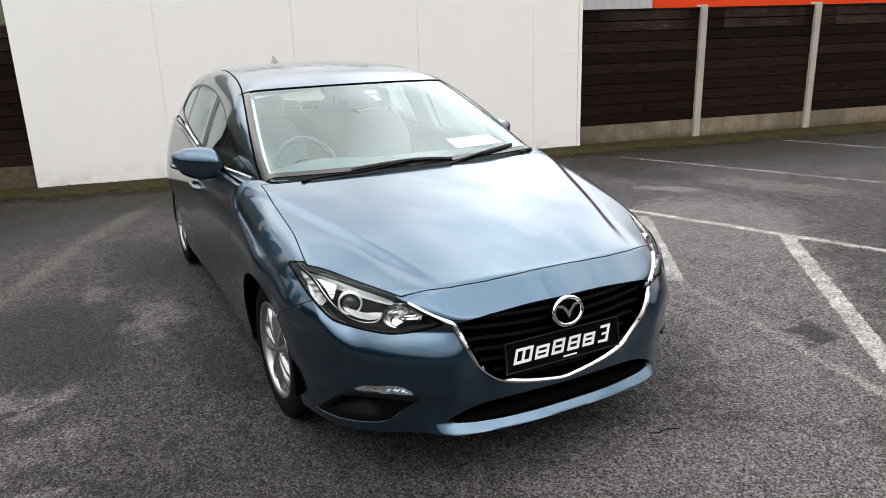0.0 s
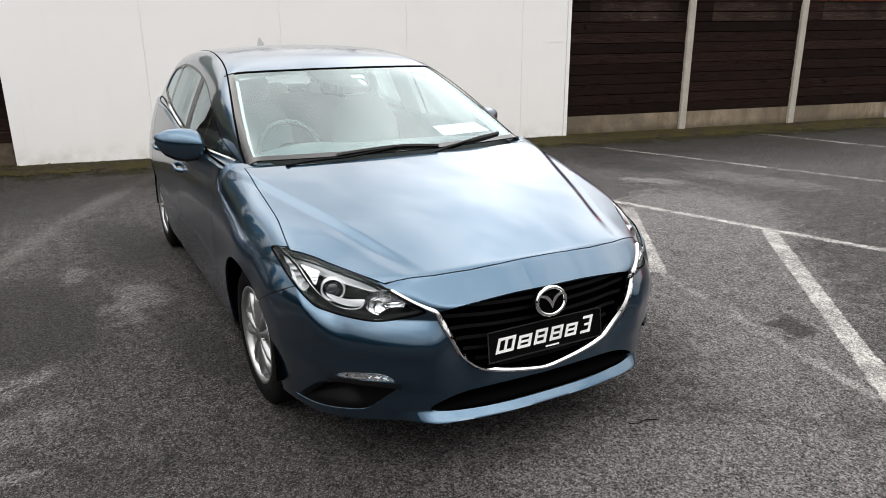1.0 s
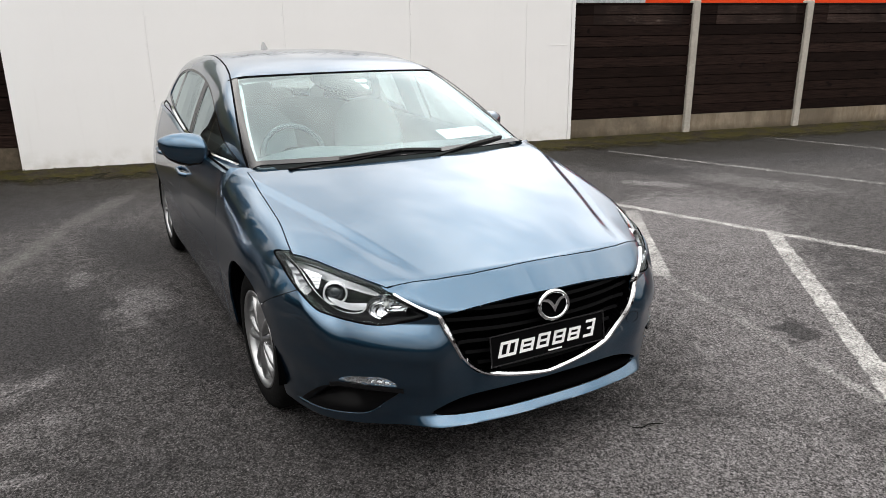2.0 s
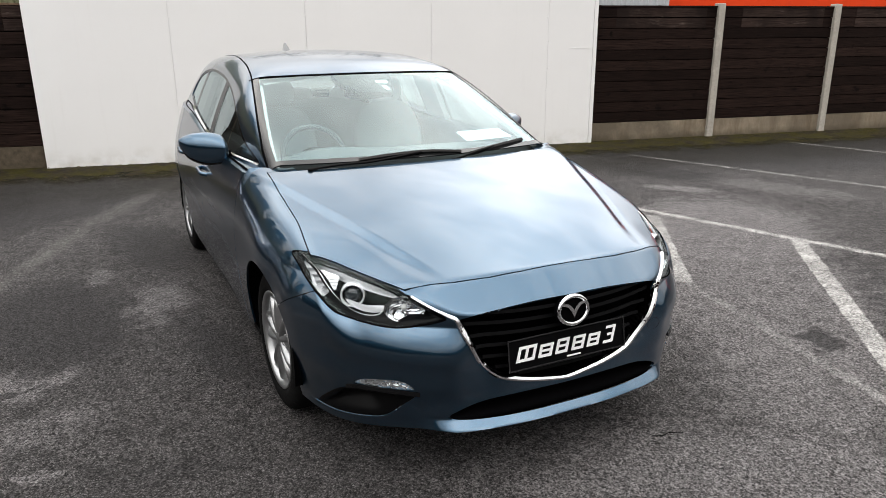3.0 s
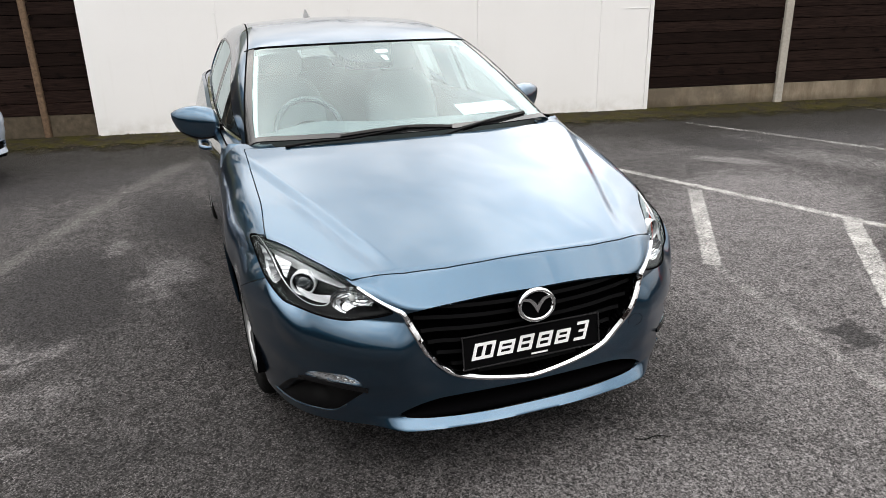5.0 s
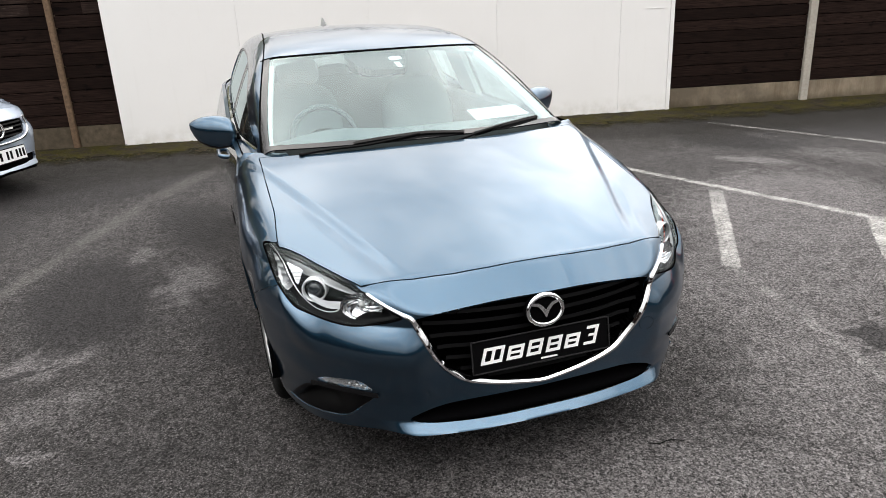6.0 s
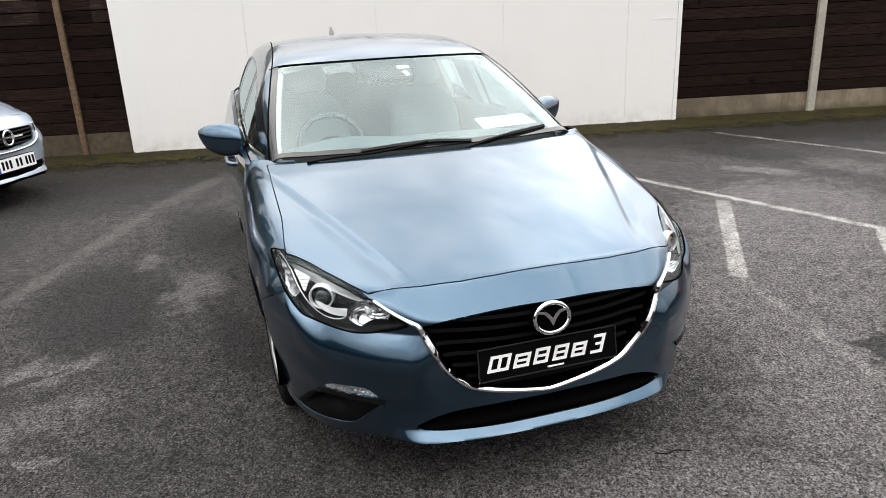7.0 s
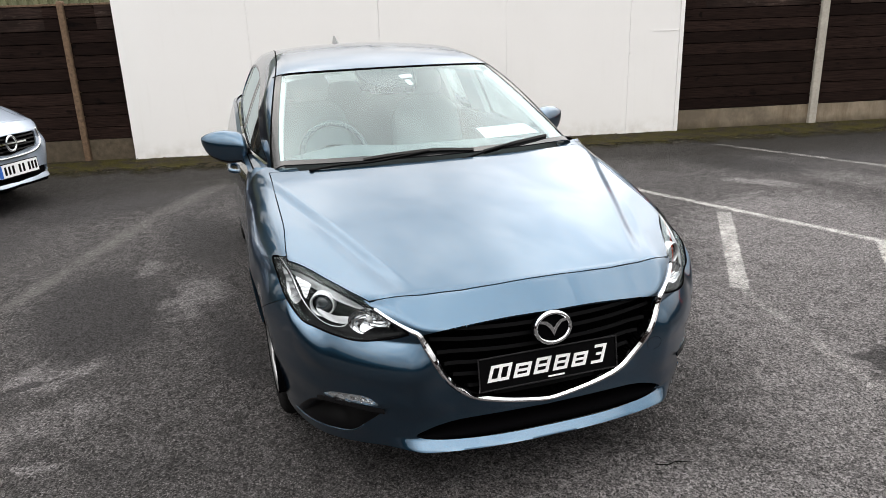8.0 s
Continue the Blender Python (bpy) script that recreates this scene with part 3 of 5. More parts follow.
def cast(f, o, d, far=2.0):
    """Points where rays from inside the solid f leave it."""
    a, b = np.zeros(o.shape[:-1]), np.full(o.shape[:-1], far)
    for _ in range(26):
        m = (a + b) / 2
        q = o + d * m[..., None]
        ins = f(q[..., 0], q[..., 1], q[..., 2]) > 0
        a, b = np.where(ins, m, a), np.where(ins, b, m)
    return o + d * a[..., None]


def hood_z(x, y):
    x, y = np.broadcast_arrays(np.asarray(x, float), np.asarray(y, float))
    o = np.stack([x, y, np.full(x.shape, 0.4)], -1)
    return cast(lower_body, o, np.array([0, 0, 1.0]), 0.9)[..., 2]


# ---- the blue hatchback ----
PILLAR = ([1.1, 1.3, 1.45, 1.68, 1.92, 2.17, 2.39, 2.97, 3.6, 4.3], [0.745, 0.740, 0.727, 0.691, 0.648, 0.603, 0.575, 0.524, 0.485, 0.455])


def islands(faces):
    """Groups of faces that hang together."""
    root = {}

    def top(a):
        while root.setdefault(a, a) != a:
            a = root[a]
        return a

    for f in faces:
        for k in f[1:]:
            root[top(k)] = top(f[0])
    groups = {}
    for f in faces:
        groups.setdefault(top(f[0]), []).append(f)
    return list(groups.values())


def mirror_x(P):
    return np.concatenate([P[:0:-1] * np.array([-1, 1, 1]), P])


def side_grid(front_step=0.6, rise_step=0.35):
    """Points on the lower body from the middle of the nose round one flank to the tail."""
    rise = np.radians(np.arange(-20, 40.1, rise_step))
    rows = []
    for a in np.radians(np.arange(0, 90, front_step)):
        rows.append((0, 1.0, math.sin(a), -math.cos(a)))
    for y in np.arange(1.0, 3.45, 0.018 * front_step / 0.9):
        rows.append((0, y, 1, 0))
    for a in np.radians(np.arange(0, 90.1, 3 * front_step)):
        rows.append((0, 3.45, math.cos(a), math.sin(a)))
    rows = np.array(rows)
    o = np.zeros((len(rows), len(rise), 3))
    o[..., 1], o[..., 2] = rows[:, 1:2], 0.45
    d = np.zeros_like(o)
    d[..., 0], d[..., 1], d[..., 2] = rows[:, 2:3] * np.cos(rise), rows[:, 3:4] * np.cos(rise), np.sin(rise)
    return cast(lower_body, o, d)


def cabin_grid(step=0.025, fan=1.5):
    ys = np.arange(1.10, 4.32, step)
    an = np.radians(np.arange(1, 179.1, fan))
    o = np.zeros((len(ys), len(an), 3))
    o[..., 1], o[..., 2] = ys[:, None], 0.90
    d = np.zeros_like(o)
    d[..., 0], d[..., 2] = np.cos(an), np.sin(an)
    return cast(upper_body, o, d)


HL = np.concatenate([outline([(0.812, 0.787), (0.820, 0.777), (0.815, 0.750), (0.808, 0.715), (0.795, 0.684), (0.765, 0.643), (0.735, 0.628), (0.685, 0.618), (0.60, 0.616), (0.507, 0.636), (0.464, 0.654)], 5, False),
                     outline([(0.464, 0.656), (0.514, 0.700), (0.560, 0.722)], 5, False), np.array([(0.60, 0.752), (0.66, 0.772), (0.72, 0.786), (0.776, 0.794), (0.80, 0.790)])])
GRILLE_HALF = [(0.0, 0.690), (0.16, 0.688), (0.34, 0.674), (0.427, 0.656), (0.396, 0.582), (0.352, 0.498), (0.300, 0.444), (0.245, 0.414), (0.14, 0.386), (0.0, 0.362)]
INTAKE_HALF = [(0.0, 0.342), (0.2, 0.345), (0.33, 0.340), (0.41, 0.324), (0.462, 0.293), (0.38, 0.280), (0.2, 0.276), (0.0, 0.275)]
FOG = outline([(0.795, 0.212), (0.760, 0.226), (0.70, 0.250), (0.645, 0.277), (0.605, 0.325), (0.562, 0.382), (0.62, 0.380), (0.685, 0.372), (0.745, 0.350), (0.78, 0.285)], 6)
FOG_LAMP = outline([(0.724, 0.389), (0.697, 0.418), (0.622, 0.434), (0.588, 0.425), (0.572, 0.403), (0.628, 0.400), (0.680, 0.392)], 6)
WINDOWS = np.concatenate([outline([(1.41, 0.982), (1.73, 1.056), (1.96, 1.152), (2.27, 1.252), (2.60, 1.310), (2.94, 1.336), (3.24, 1.336), (3.55, 1.296), (3.72, 1.225), (3.79, 1.150)], 5, False),
                          outline([(3.78, 1.128), (3.60, 1.108), (3.32, 1.078), (2.95, 1.032), (2.66, 1.002), (2.4, 0.986), (1.9, 0.969), (1.47, 0.973)], 5, False)])
HOOD_FRONT = ([0.0, 0.15, 0.27, 0.40, 0.50, 0.56, 0.60, 0.634, 0.67, 0.706, 0.74, 0.776, 0.80], [0.103, 0.104, 0.112, 0.134, 0.163, 0.188, 0.255, 0.322, 0.390, 0.458, 0.512, 0.562, 0.60])


def in_grille(x, z):
    half = np.array(GRILLE_HALF)
    loop = np.concatenate([outline(half[:4], 6, False), outline(half[3:], 6, False)[1:]])
    full = np.concatenate([loop, loop[-2:0:-1] * np.array([-1, 1])])
    return inside(full, x, z)


def in_intake(x, z):
    loop = outline(INTAKE_HALF, 5, False)
    return inside(np.concatenate([loop, loop[-2:0:-1] * np.array([-1, 1])]), x, z)


def in_hood(x, y):
    ax = np.abs(x)
    front = (y - np.interp(ax, *HOOD_FRONT)) * np.where(ax > 0.54, 0.6, 1.0)
    edge = 0.758 + 0.016 * ramp(0.80, 0.56, y) - ax
    rear = 1.10 + 0.27 * ax ** 2 - y
    return np.minimum(np.minimum(front, edge), rear)


def in_lamp(x, y, z):
    return np.minimum(inside(HL, np.abs(x), z), -in_hood(x, y) - 0.004)


def belt(y):
    return np.interp(y, [1.3, 1.9, 2.4, 2.66, 2.95, 3.32, 3.75, 4.4], [0.962, 0.957, 0.974, 0.990, 1.015, 1.045, 1.062, 1.07])


def bumper_split(y, z):
    """Positive on the bumper's side of the joint between wheel arch and headlamp."""
    a, b = np.array([0.455, 0.681]), np.array([0.69, 0.562])
    d = (b - a) / np.linalg.norm(b - a)
    return -((y - a[0]) * -d[1] + (z - a[1]) * d[0])


FRONT_WHEEL, REAR_WHEEL, HUB = 0.945, 3.62, 0.308


def arch(y, z, at, r=0.350):
    """Distance outside a wheel opening, whose leading edge draws in towards the ground."""
    return np.hypot(y - at, np.clip(z - HUB, 0, None)) - r + np.where(y < at, 0.042 * ramp(0.50, 0.26, z), 0)


def floor_line(x, y):
    """Lower edge of the painted body."""
    return 0.188 + 0.064 * ramp(0.46, 0.02, y) + 0.012 * ramp(1.2, 1.5, y)


def surface_y(x, z):
    """The nose's y at a place of the front view."""
    x, z = np.broadcast_arrays(np.asarray(x, float), np.asarray(z, float))
    o = np.stack([x, np.full(x.shape, 1.0), z], -1)
    return cast(lower_body, o, np.array([0, -1.0, 0]), 1.4)


def wheel(parent, x, y, out, steer=0.0):
    """An alloy wheel with ten spokes in pairs, its tyre and disc brake; out is +1 or -1."""
    hub = new("wheel")
    hub.parent = parent
    hub.matrix_local = Matrix.Translation((x, y, HUB)) @ Matrix.Rotation(radians(steer), 4, "Z") @ pose(0, 0, 0, 0, 90 * out, 0)
    bm = bmesh.new()
    lathe(bm, [(0.212, -0.10), (0.24, -0.104), (0.280, -0.100), (0.300, -0.088), (0.309, -0.066), (0.309, 0.066), (0.300, 0.088), (0.280, 0.100), (0.24, 0.104), (0.214, 0.098), (0.209, 0.085), (0.209, -0.085), (0.212, -0.10)], 64)
    part("tyre", bm, RUBBER, hub, smooth=True)
    bm = bmesh.new()
    lathe(bm, [(0.209, 0.090), (0.214, 0.096), (0.214, 0.101), (0.206, 0.101), (0.197, 0.094), (0.190, 0.070), (0.186, 0.0), (0.190, -0.08), (0.209, -0.09)], 64)
    part("rim", bm, ALLOY, hub, smooth=True)
    for k in range(5):
        for s in (-1, 1):
            bm = bmesh.new()
            prof = [(0.030, 0.008, 0.014), (0.075, 0.019, 0.016), (0.13, 0.031, 0.018), (0.198, 0.046, 0.022)]
            rings = []
            for r, off, wd in prof:
                h = 0.078 + 0.012 * math.sin(r / 0.2 * math.pi)
                rings.append([bm.verts.new((r, s * off + q * wd, h + e)) for q, e in ((-1, -0.03), (-0.75, 0.004), (0.0, 0.008), (0.75, 0.004), (1, -0.03))])
            for p, q in zip(rings, rings[1:]):
                for j in range(4):
                    bm.faces.new((p[j], p[j + 1], q[j + 1], q[j]))
            bm.faces.new(rings[-1])
            bmesh.ops.recalc_face_normals(bm, faces=bm.faces)
            bm.transform(Matrix.Rotation(k * 2 * math.pi / 5 + 0.3, 4, "Z"))
            part("spoke", bm, ALLOY, hub, smooth=True)
    bm = bmesh.new()
    lathe(bm, [(0.0, 0.092), (0.022, 0.092), (0.030, 0.086), (0.042, 0.080), (0.062, 0.074), (0.066, 0.05)], 32)
    part("hub_cap", bm, ALLOY, hub, smooth=True)
    for k in range(5):
        bm = bmesh.new()
        lathe(bm, [(0.0, 0.092), (0.007, 0.091), (0.009, 0.086), (0.009, 0.07)], 10, Matrix.Translation((0.048 * math.cos(k * 1.2566 + 0.9), 0.048 * math.sin(k * 1.2566 + 0.9), -0.006)))
        part("wheel_nut", bm, CHROME, hub, smooth=True)
    bm = bmesh.new()
    lathe(bm, [(0.05, 0.03), (0.14, 0.03), (0.14, 0.008), (0.05, 0.008)], 48)
    part("brake_disc", bm, SATIN, hub, smooth=False)
    bm = bmesh.new()
    lathe(bm, [(0.0, -0.02), (0.188, -0.02)], 40)
    part("wheel_back", bm, CORE, hub)


def mirror_pod(parent, side):
    """Door mirror: painted cap over a dark lower shell, on a short foot."""
    pod = new("door_mirror")
    pod.parent = parent
    us = np.linspace(0, 2 * math.pi, 44, endpoint=False)
    vs = np.concatenate([[0.0, 0.008], np.linspace(0.03, 0.97, 26), [0.985, 0.995, 1.0]])
    verts = []
    for v in vs:
        # from the inner end towards the blunt outer tip
        x = 0.815 + 0.222 * v
        high = np.interp(v, [0, 0.09, 0.25, 0.45, 0.7, 0.92, 1], [1.045, 1.068, 1.078, 1.082, 1.076, 1.064, 1.055])
        low = np.interp(v, [0, 0.2, 0.42, 0.6, 0.83, 0.94, 1], [0.935, 0.918, 0.910, 0.918, 0.940, 0.968, 0.995])
        close = (1 - v ** 9) ** 0.5 * (1 - 0.55 * (1 - v) ** 22)
        cz = (high + low) / 2 + 0.012
        for u in us:
            cy, cz2 = math.cos(u), math.sin(u)
            ry = (0.085 - 0.045 * v if cy < 0 else 0.050) * close
            rz = (high - cz if cz2 > 0 else cz - low) * (0.25 + 0.75 * close)
            # a crease runs along the front, the upper flank leans back
            ey, ez = (0.62, 0.72) if cy > 0 else ((1.25, 1.25) if cz2 > 0 else (0.75, 0.75))
            verts.append((side * x, 1.885 + 0.110 * v + ry * np.sign(cy) * abs(cy) ** ey, cz + rz * np.sign(cz2) * abs(cz2) ** ez))
    n = len(us)

    def skin(name, pick, mat, label=""):
        faces = []
        for i in range(len(vs) - 1):
            for k in range(n):
                if pick(us[k] + math.pi / n):
                    f = [i * n + k, i * n + (k + 1) % n, (i + 1) * n + (k + 1) % n, (i + 1) * n + k]
                    faces.append(f if side > 0 else f[::-1])
        ob = mesh_part(name, verts, faces, mat, pod, label)
        return ob

    cut = lambda u: -0.80 < math.sin(u)
    skin("mirror_cap", cut, BLUE)
    skin("mirror_shell", lambda u: not cut(u), GLOSS_BLACK, "black lower shell")
    box_part("mirror_foot", (min(side * 0.80, side * 0.87), 1.86, 0.955), (max(side * 0.80, side * 0.87), 1.93, 0.995), PLASTIC, pod, 0.008)
    lump("mirror_glass", (0.080, 0.004, 0.050), REFLECTOR, pod, pose(side * 0.925, 1.985, 1.0, 0, 0, side * 26), 3)
    return pod


def headlamp(parent, P, side):
    """Swept headlamp: clear cover, dark bowl, projector with its ring, turn lamp, bright trim blades."""
    lamp = new("headlight")
    lamp.parent = parent
    ax, z = np.abs(P[..., 0]), P[..., 2]
    d = np.where(P[..., 1] < 0.9, in_lamp(P[..., 0], P[..., 1], z), -1)
    shell("lens", P, d - 0.0015, lower_body, LENS, lamp, (0, 1, 0.5), 0.004)
    # bowl behind the cover
    v, faces, rim = clip_grid(P, d)
    din = np.clip(in_lamp(v[:, 0], v[:, 1], v[:, 2]), 0, None)
    n = inward(lower_body, v)
    n = n * 0.4 + np.array([0, 0.75, 0.0])
    bowl = v + n * (0.010 + 0.085 * ramp(0, 0.05, din))[:, None]
    mesh_part("lamp_bowl", bowl, face_out(bowl, faces, np.array((0, 1, 0.5))), POCKET, lamp, "dark inner housing of the headlamp")

    def inlay(name, keep, mat, label, sink, smooth=False):
        """A piece behind the cover; sink gives its depth from place to place."""
        v, faces, _ = clip_grid(P, np.minimum(keep, d - 0.003))
        v = v + inward(lower_body, v) * sink(np.abs(v[:, 0]), v[:, 1], v[:, 2])[:, None]
        return mesh_part(name, v, face_out(v, faces, np.array((0, 1, 0.5))), mat, lamp, label, smooth)

    def region(points, steps=5):
        return inside(outline(points, steps), ax, z)

    shade_x, shade_z = [0.50, 0.566, 0.607, 0.644, 0.685, 0.723, 0.763, 0.79], [0.704, 0.719, 0.720, 0.728, 0.738, 0.747, 0.756, 0.772]
    tilt = lambda x, y, zz: 0.014 + 0.022 * ramp(0.040, 0.0, zz - np.interp(x, shade_x, shade_z))
    inlay("upper_trim", z - np.interp(ax, shade_x, shade_z), DARK_CHROME, "smooth grey shroud along the top of the headlamp", tilt, True)
    inlay("reflector_wedge", region([(0.766, 0.758), (0.745, 0.756), (0.722, 0.750), (0.730, 0.738), (0.738, 0.724), (0.752, 0.702), (0.758, 0.730)]), LAMP_RING, "bright prism wedge beside the projector",
          lambda x, y, zz: 0.012 + 0.003 * np.abs(np.sin(zz * 330 + x * 90)))
    inlay("side_reflector", region([(0.806, 0.766), (0.797, 0.768), (0.784, 0.746), (0.777, 0.716), (0.768, 0.695), (0.774, 0.684), (0.790, 0.706), (0.801, 0.735)]), DARK_CHROME, "faceted reflector at the outer tip",
          lambda x, y, zz: 0.014 + 0.005 * np.abs(np.sin(zz * 170 + x * 60)))
    inlay("trim_tongue", region([(0.742, 0.682), (0.728, 0.658), (0.712, 0.647), (0.682, 0.643), (0.650, 0.653), (0.634, 0.672), (0.632, 0.682), (0.655, 0.680), (0.686, 0.672), (0.716, 0.676)]), LAMP_RING, "satin tongue under the projector",
          lambda x, y, zz: 0.030 + 0.10 * np.clip(zz - 0.645, 0, 0.04), True)

    # rubber line round the lamp
    rubber = surface_y(HL[:, 0], HL[:, 1])
    rubber = rubber[in_hood(rubber[:, 0], rubber[:, 1]) < -0.006]
    cut = int(np.argmax(np.linalg.norm(np.roll(rubber, -1, 0) - rubber, axis=1))) + 1
    rubber = np.roll(rubber, -cut, 0)
    tube("lamp_seal", [tuple(q) for q in (rubber * np.array([side, 1, 1]) + np.array([0, 0.001, 0]))[::2]], 0.0035, CORE, lamp, sides=6, steps=3)

    def at(x, zz, sink):
        q = surface_y(np.array([x]), np.array([zz]))[0]
        return Vector((side * q[0], q[1] + sink, q[2]))

    aim = Matrix.Rotation(radians(90), 4, "X") @ Matrix.Rotation(radians(0), 4, "Z")
    turn = Matrix.Rotation(radians(side * 24), 4, "Z") @ aim
    bm = bmesh.new()
    lathe(bm, [(0.037, -0.016), (0.037, 0.004), (0.0385, 0.009), (0.0415, 0.0095), (0.0435, 0.005), (0.044, -0.02)], 40)
    bm.transform(Matrix.Translation(at(0.690, 0.686, 0.066)) @ turn)
    part("projector_ring", bm, LAMP_RING, lamp, "bright ring round the projector", smooth=True)
    bm = bmesh.new()
    lathe(bm, [(0.0, 0.010), (0.012, 0.009), (0.022, 0.003), (0.030, -0.008), (0.031, -0.03)], 36)
    bm.transform(Matrix.Translation(at(0.690, 0.686, 0.070)) @ turn)
    part("projector_lens", bm, material("projector_glass", (0.02, 0.025, 0.03), 0.03, 0, 1.0), lamp, "dark glass projector lens", smooth=True)
    bm = bmesh.new()
    lathe(bm, [(0.031, -0.014), (0.0315, -0.004), (0.034, -0.004), (0.037, -0.008)], 36)
    bm.transform(Matrix.Translation(at(0.690, 0.686, 0.067)) @ turn)
    part("projector_barrel", bm, POCKET, lamp, "black barrel", smooth=True)
    # thin bright blade from the outer tip round the projector
    low = outline([(0.797, 0.788), (0.783, 0.770), (0.773, 0.750), (0.767, 0.725), (0.758, 0.700), (0.742, 0.673), (0.714, 0.648), (0.680, 0.640), (0.648, 0.651), (0.632, 0.676)], 6, False)
    pts = surface_y(low[:, 0], low[:, 1])
    pts = (pts + inward(lower_body, pts) * 0.009) * np.array([side, 1, 1])
    k = len(pts)
    wide = np.interp(np.linspace(0, 1, k), [0, 0.3, 0.6, 0.85, 1], [0.6, 1.0, 1.0, 0.7, 0.4])
    sweep("trim_blade", pts, np.tile([side * 0.8, 0.0, 0.6], (k, 1)), np.tile([0, -1.0, 0.0], (k, 1)), [(-0.0036, -0.004), (0.0036, -0.004), (0.0036, 0.002), (0.0, 0.005), (-0.0036, 0.002)], LAMP_RING, lamp, "bright blade sweeping round the projector", scale=wide)
    # turn lamp: faceted reflector bowl
    bm = bmesh.new()
    rng = random.Random(5)
    rows = [(0.002, -0.030), (0.007, -0.030), (0.012, -0.027), (0.017, -0.023), (0.022, -0.018), (0.027, -0.012), (0.031, -0.006), (0.035, 0.001), (0.036, 0.006)]
    rings = [[bm.verts.new((r * 1.95 * math.cos(a), r * 1.30 * math.sin(a), 0.7 * h + rng.uniform(-0.0022, 0.0022))) for a in np.linspace(0, 2 * math.pi, 26, endpoint=False) + 0.12 * kk] for kk, (r, h) in enumerate(rows)]
    for p, q in zip(rings, rings[1:]):
        for i in range(26):
            bm.faces.new((p[i], p[(i + 1) % 26], q[(i + 1) % 26], q[i]))
    bm.transform(Matrix.Translation(at(0.566, 0.672, 0.034)) @ turn)
    part("turn_lamp", bm, REFLECTOR, lamp, "faceted reflector of the turn lamp")
    bm = bmesh.new()
    lathe(bm, [(0.0, 0.0), (0.008, -0.003), (0.010, -0.012), (0.008, -0.03)], 14)
    bm.transform(Matrix.Translation(at(0.566, 0.672, 0.040)) @ turn)
    part("bulb", bm, material("bulb_glass", (0.7, 0.7, 0.7), 0.1), lamp, smooth=True)
    return lamp


def build_blue_car():
    car = thing("hatchback_car", "metallic blue hatchback parked on worn tarmac, freshly washed", "car", pose(-0.028, 0, 0, 0, 0, -0.60))
    H = side_grid(0.4, 0.25)
    front = H[:292]
    mid = np.array([0, 2.0, 0.5])
    # bonnet
    u, v = np.meshgrid(np.linspace(-0.80, 0.80, 281), np.linspace(0.06, 1.34, 225), indexing="ij")
    B = np.stack([u, v, hood_z(u, v)], -1)
    shell("bonnet", B, in_hood(u, v) - 0.002, lower_body, BLUE, car, (0, 0.8, 0.2), 0.016)
    # front bumper, across both sides
    F = mirror_x(front)
    x, y, z = F[..., 0], F[..., 1], F[..., 2]
    hl = in_lamp(x, y, z)
    fog = inside(FOG, np.abs(x), z)
    lamp = inside(FOG_LAMP, np.abs(x), z)
    keep = np.minimum.reduce([-in_hood(x, y) - 0.002, -hl - 0.0015, -in_grille(x, z), -in_intake(x, z), np.where(y < 0.9, -fog, 1), np.where(y < 0.9, -lamp, 1),
                              bumper_split(y, z) - 0.0015, arch(y, z, FRONT_WHEEL), z - floor_line(x, y), 1.0 - y])
    shell("front_bumper", F, keep, lower_body, BLUE, car, mid, 0.012, "blue front bumper with a sharp lower lip")
    # near-black sheets behind grille, intake and joints stand in for the shade inside
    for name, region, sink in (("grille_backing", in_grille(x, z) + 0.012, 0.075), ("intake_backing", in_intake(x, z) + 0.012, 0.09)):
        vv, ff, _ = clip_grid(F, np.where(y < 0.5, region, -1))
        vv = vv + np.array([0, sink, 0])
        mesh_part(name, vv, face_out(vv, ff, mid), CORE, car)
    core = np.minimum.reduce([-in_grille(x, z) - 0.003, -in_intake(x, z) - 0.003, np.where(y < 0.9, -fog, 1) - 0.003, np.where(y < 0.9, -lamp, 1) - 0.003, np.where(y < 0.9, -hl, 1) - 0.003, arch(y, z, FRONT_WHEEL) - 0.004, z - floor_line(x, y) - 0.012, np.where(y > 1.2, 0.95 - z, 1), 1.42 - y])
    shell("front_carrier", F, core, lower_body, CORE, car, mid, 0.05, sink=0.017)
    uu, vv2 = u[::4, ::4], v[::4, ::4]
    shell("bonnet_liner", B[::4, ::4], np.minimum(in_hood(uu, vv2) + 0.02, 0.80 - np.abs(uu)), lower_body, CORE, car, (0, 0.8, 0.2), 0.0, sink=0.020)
    # flanks
    for s in (-1, 1):
        S = H * np.array([s, 1, 1])
        x, y, z = S[..., 0], S[..., 1], S[..., 2]
        low = z - floor_line(x, y)
        top = belt(y) - z
        base = np.minimum.reduce([low, arch(y, z, FRONT_WHEEL), arch(y, z, REAR_WHEEL)])
        cowl = np.where(y > 1.2, np.maximum(np.abs(x) - 0.742, 1.30 - y), 1)
        door_line = 1.47 - 0.055 * ramp(0.6, 0.85, z) - 0.055 * ramp(0.88, 0.98, z)
        rear_line = 2.52 + 0.02 * ramp(0.5, 0.9, z)
        tail_line = 3.40 + 0.10 * ramp(0.55, 0.95, z)
        fender = np.minimum.reduce([base, -in_hood(x, y) - 0.002, -np.where(y < 0.9, in_lamp(x, y, z), -1) - 0.0015, -bumper_split(y, z) - 0.0015, door_line - y - 0.002, cowl, np.where(y > 1.25, 0.985 - z, 1)])
        shell("front_wing", S[:322], fender[:322], lower_body, BLUE, car, mid, 0.010)
        sl = slice(210, 537)
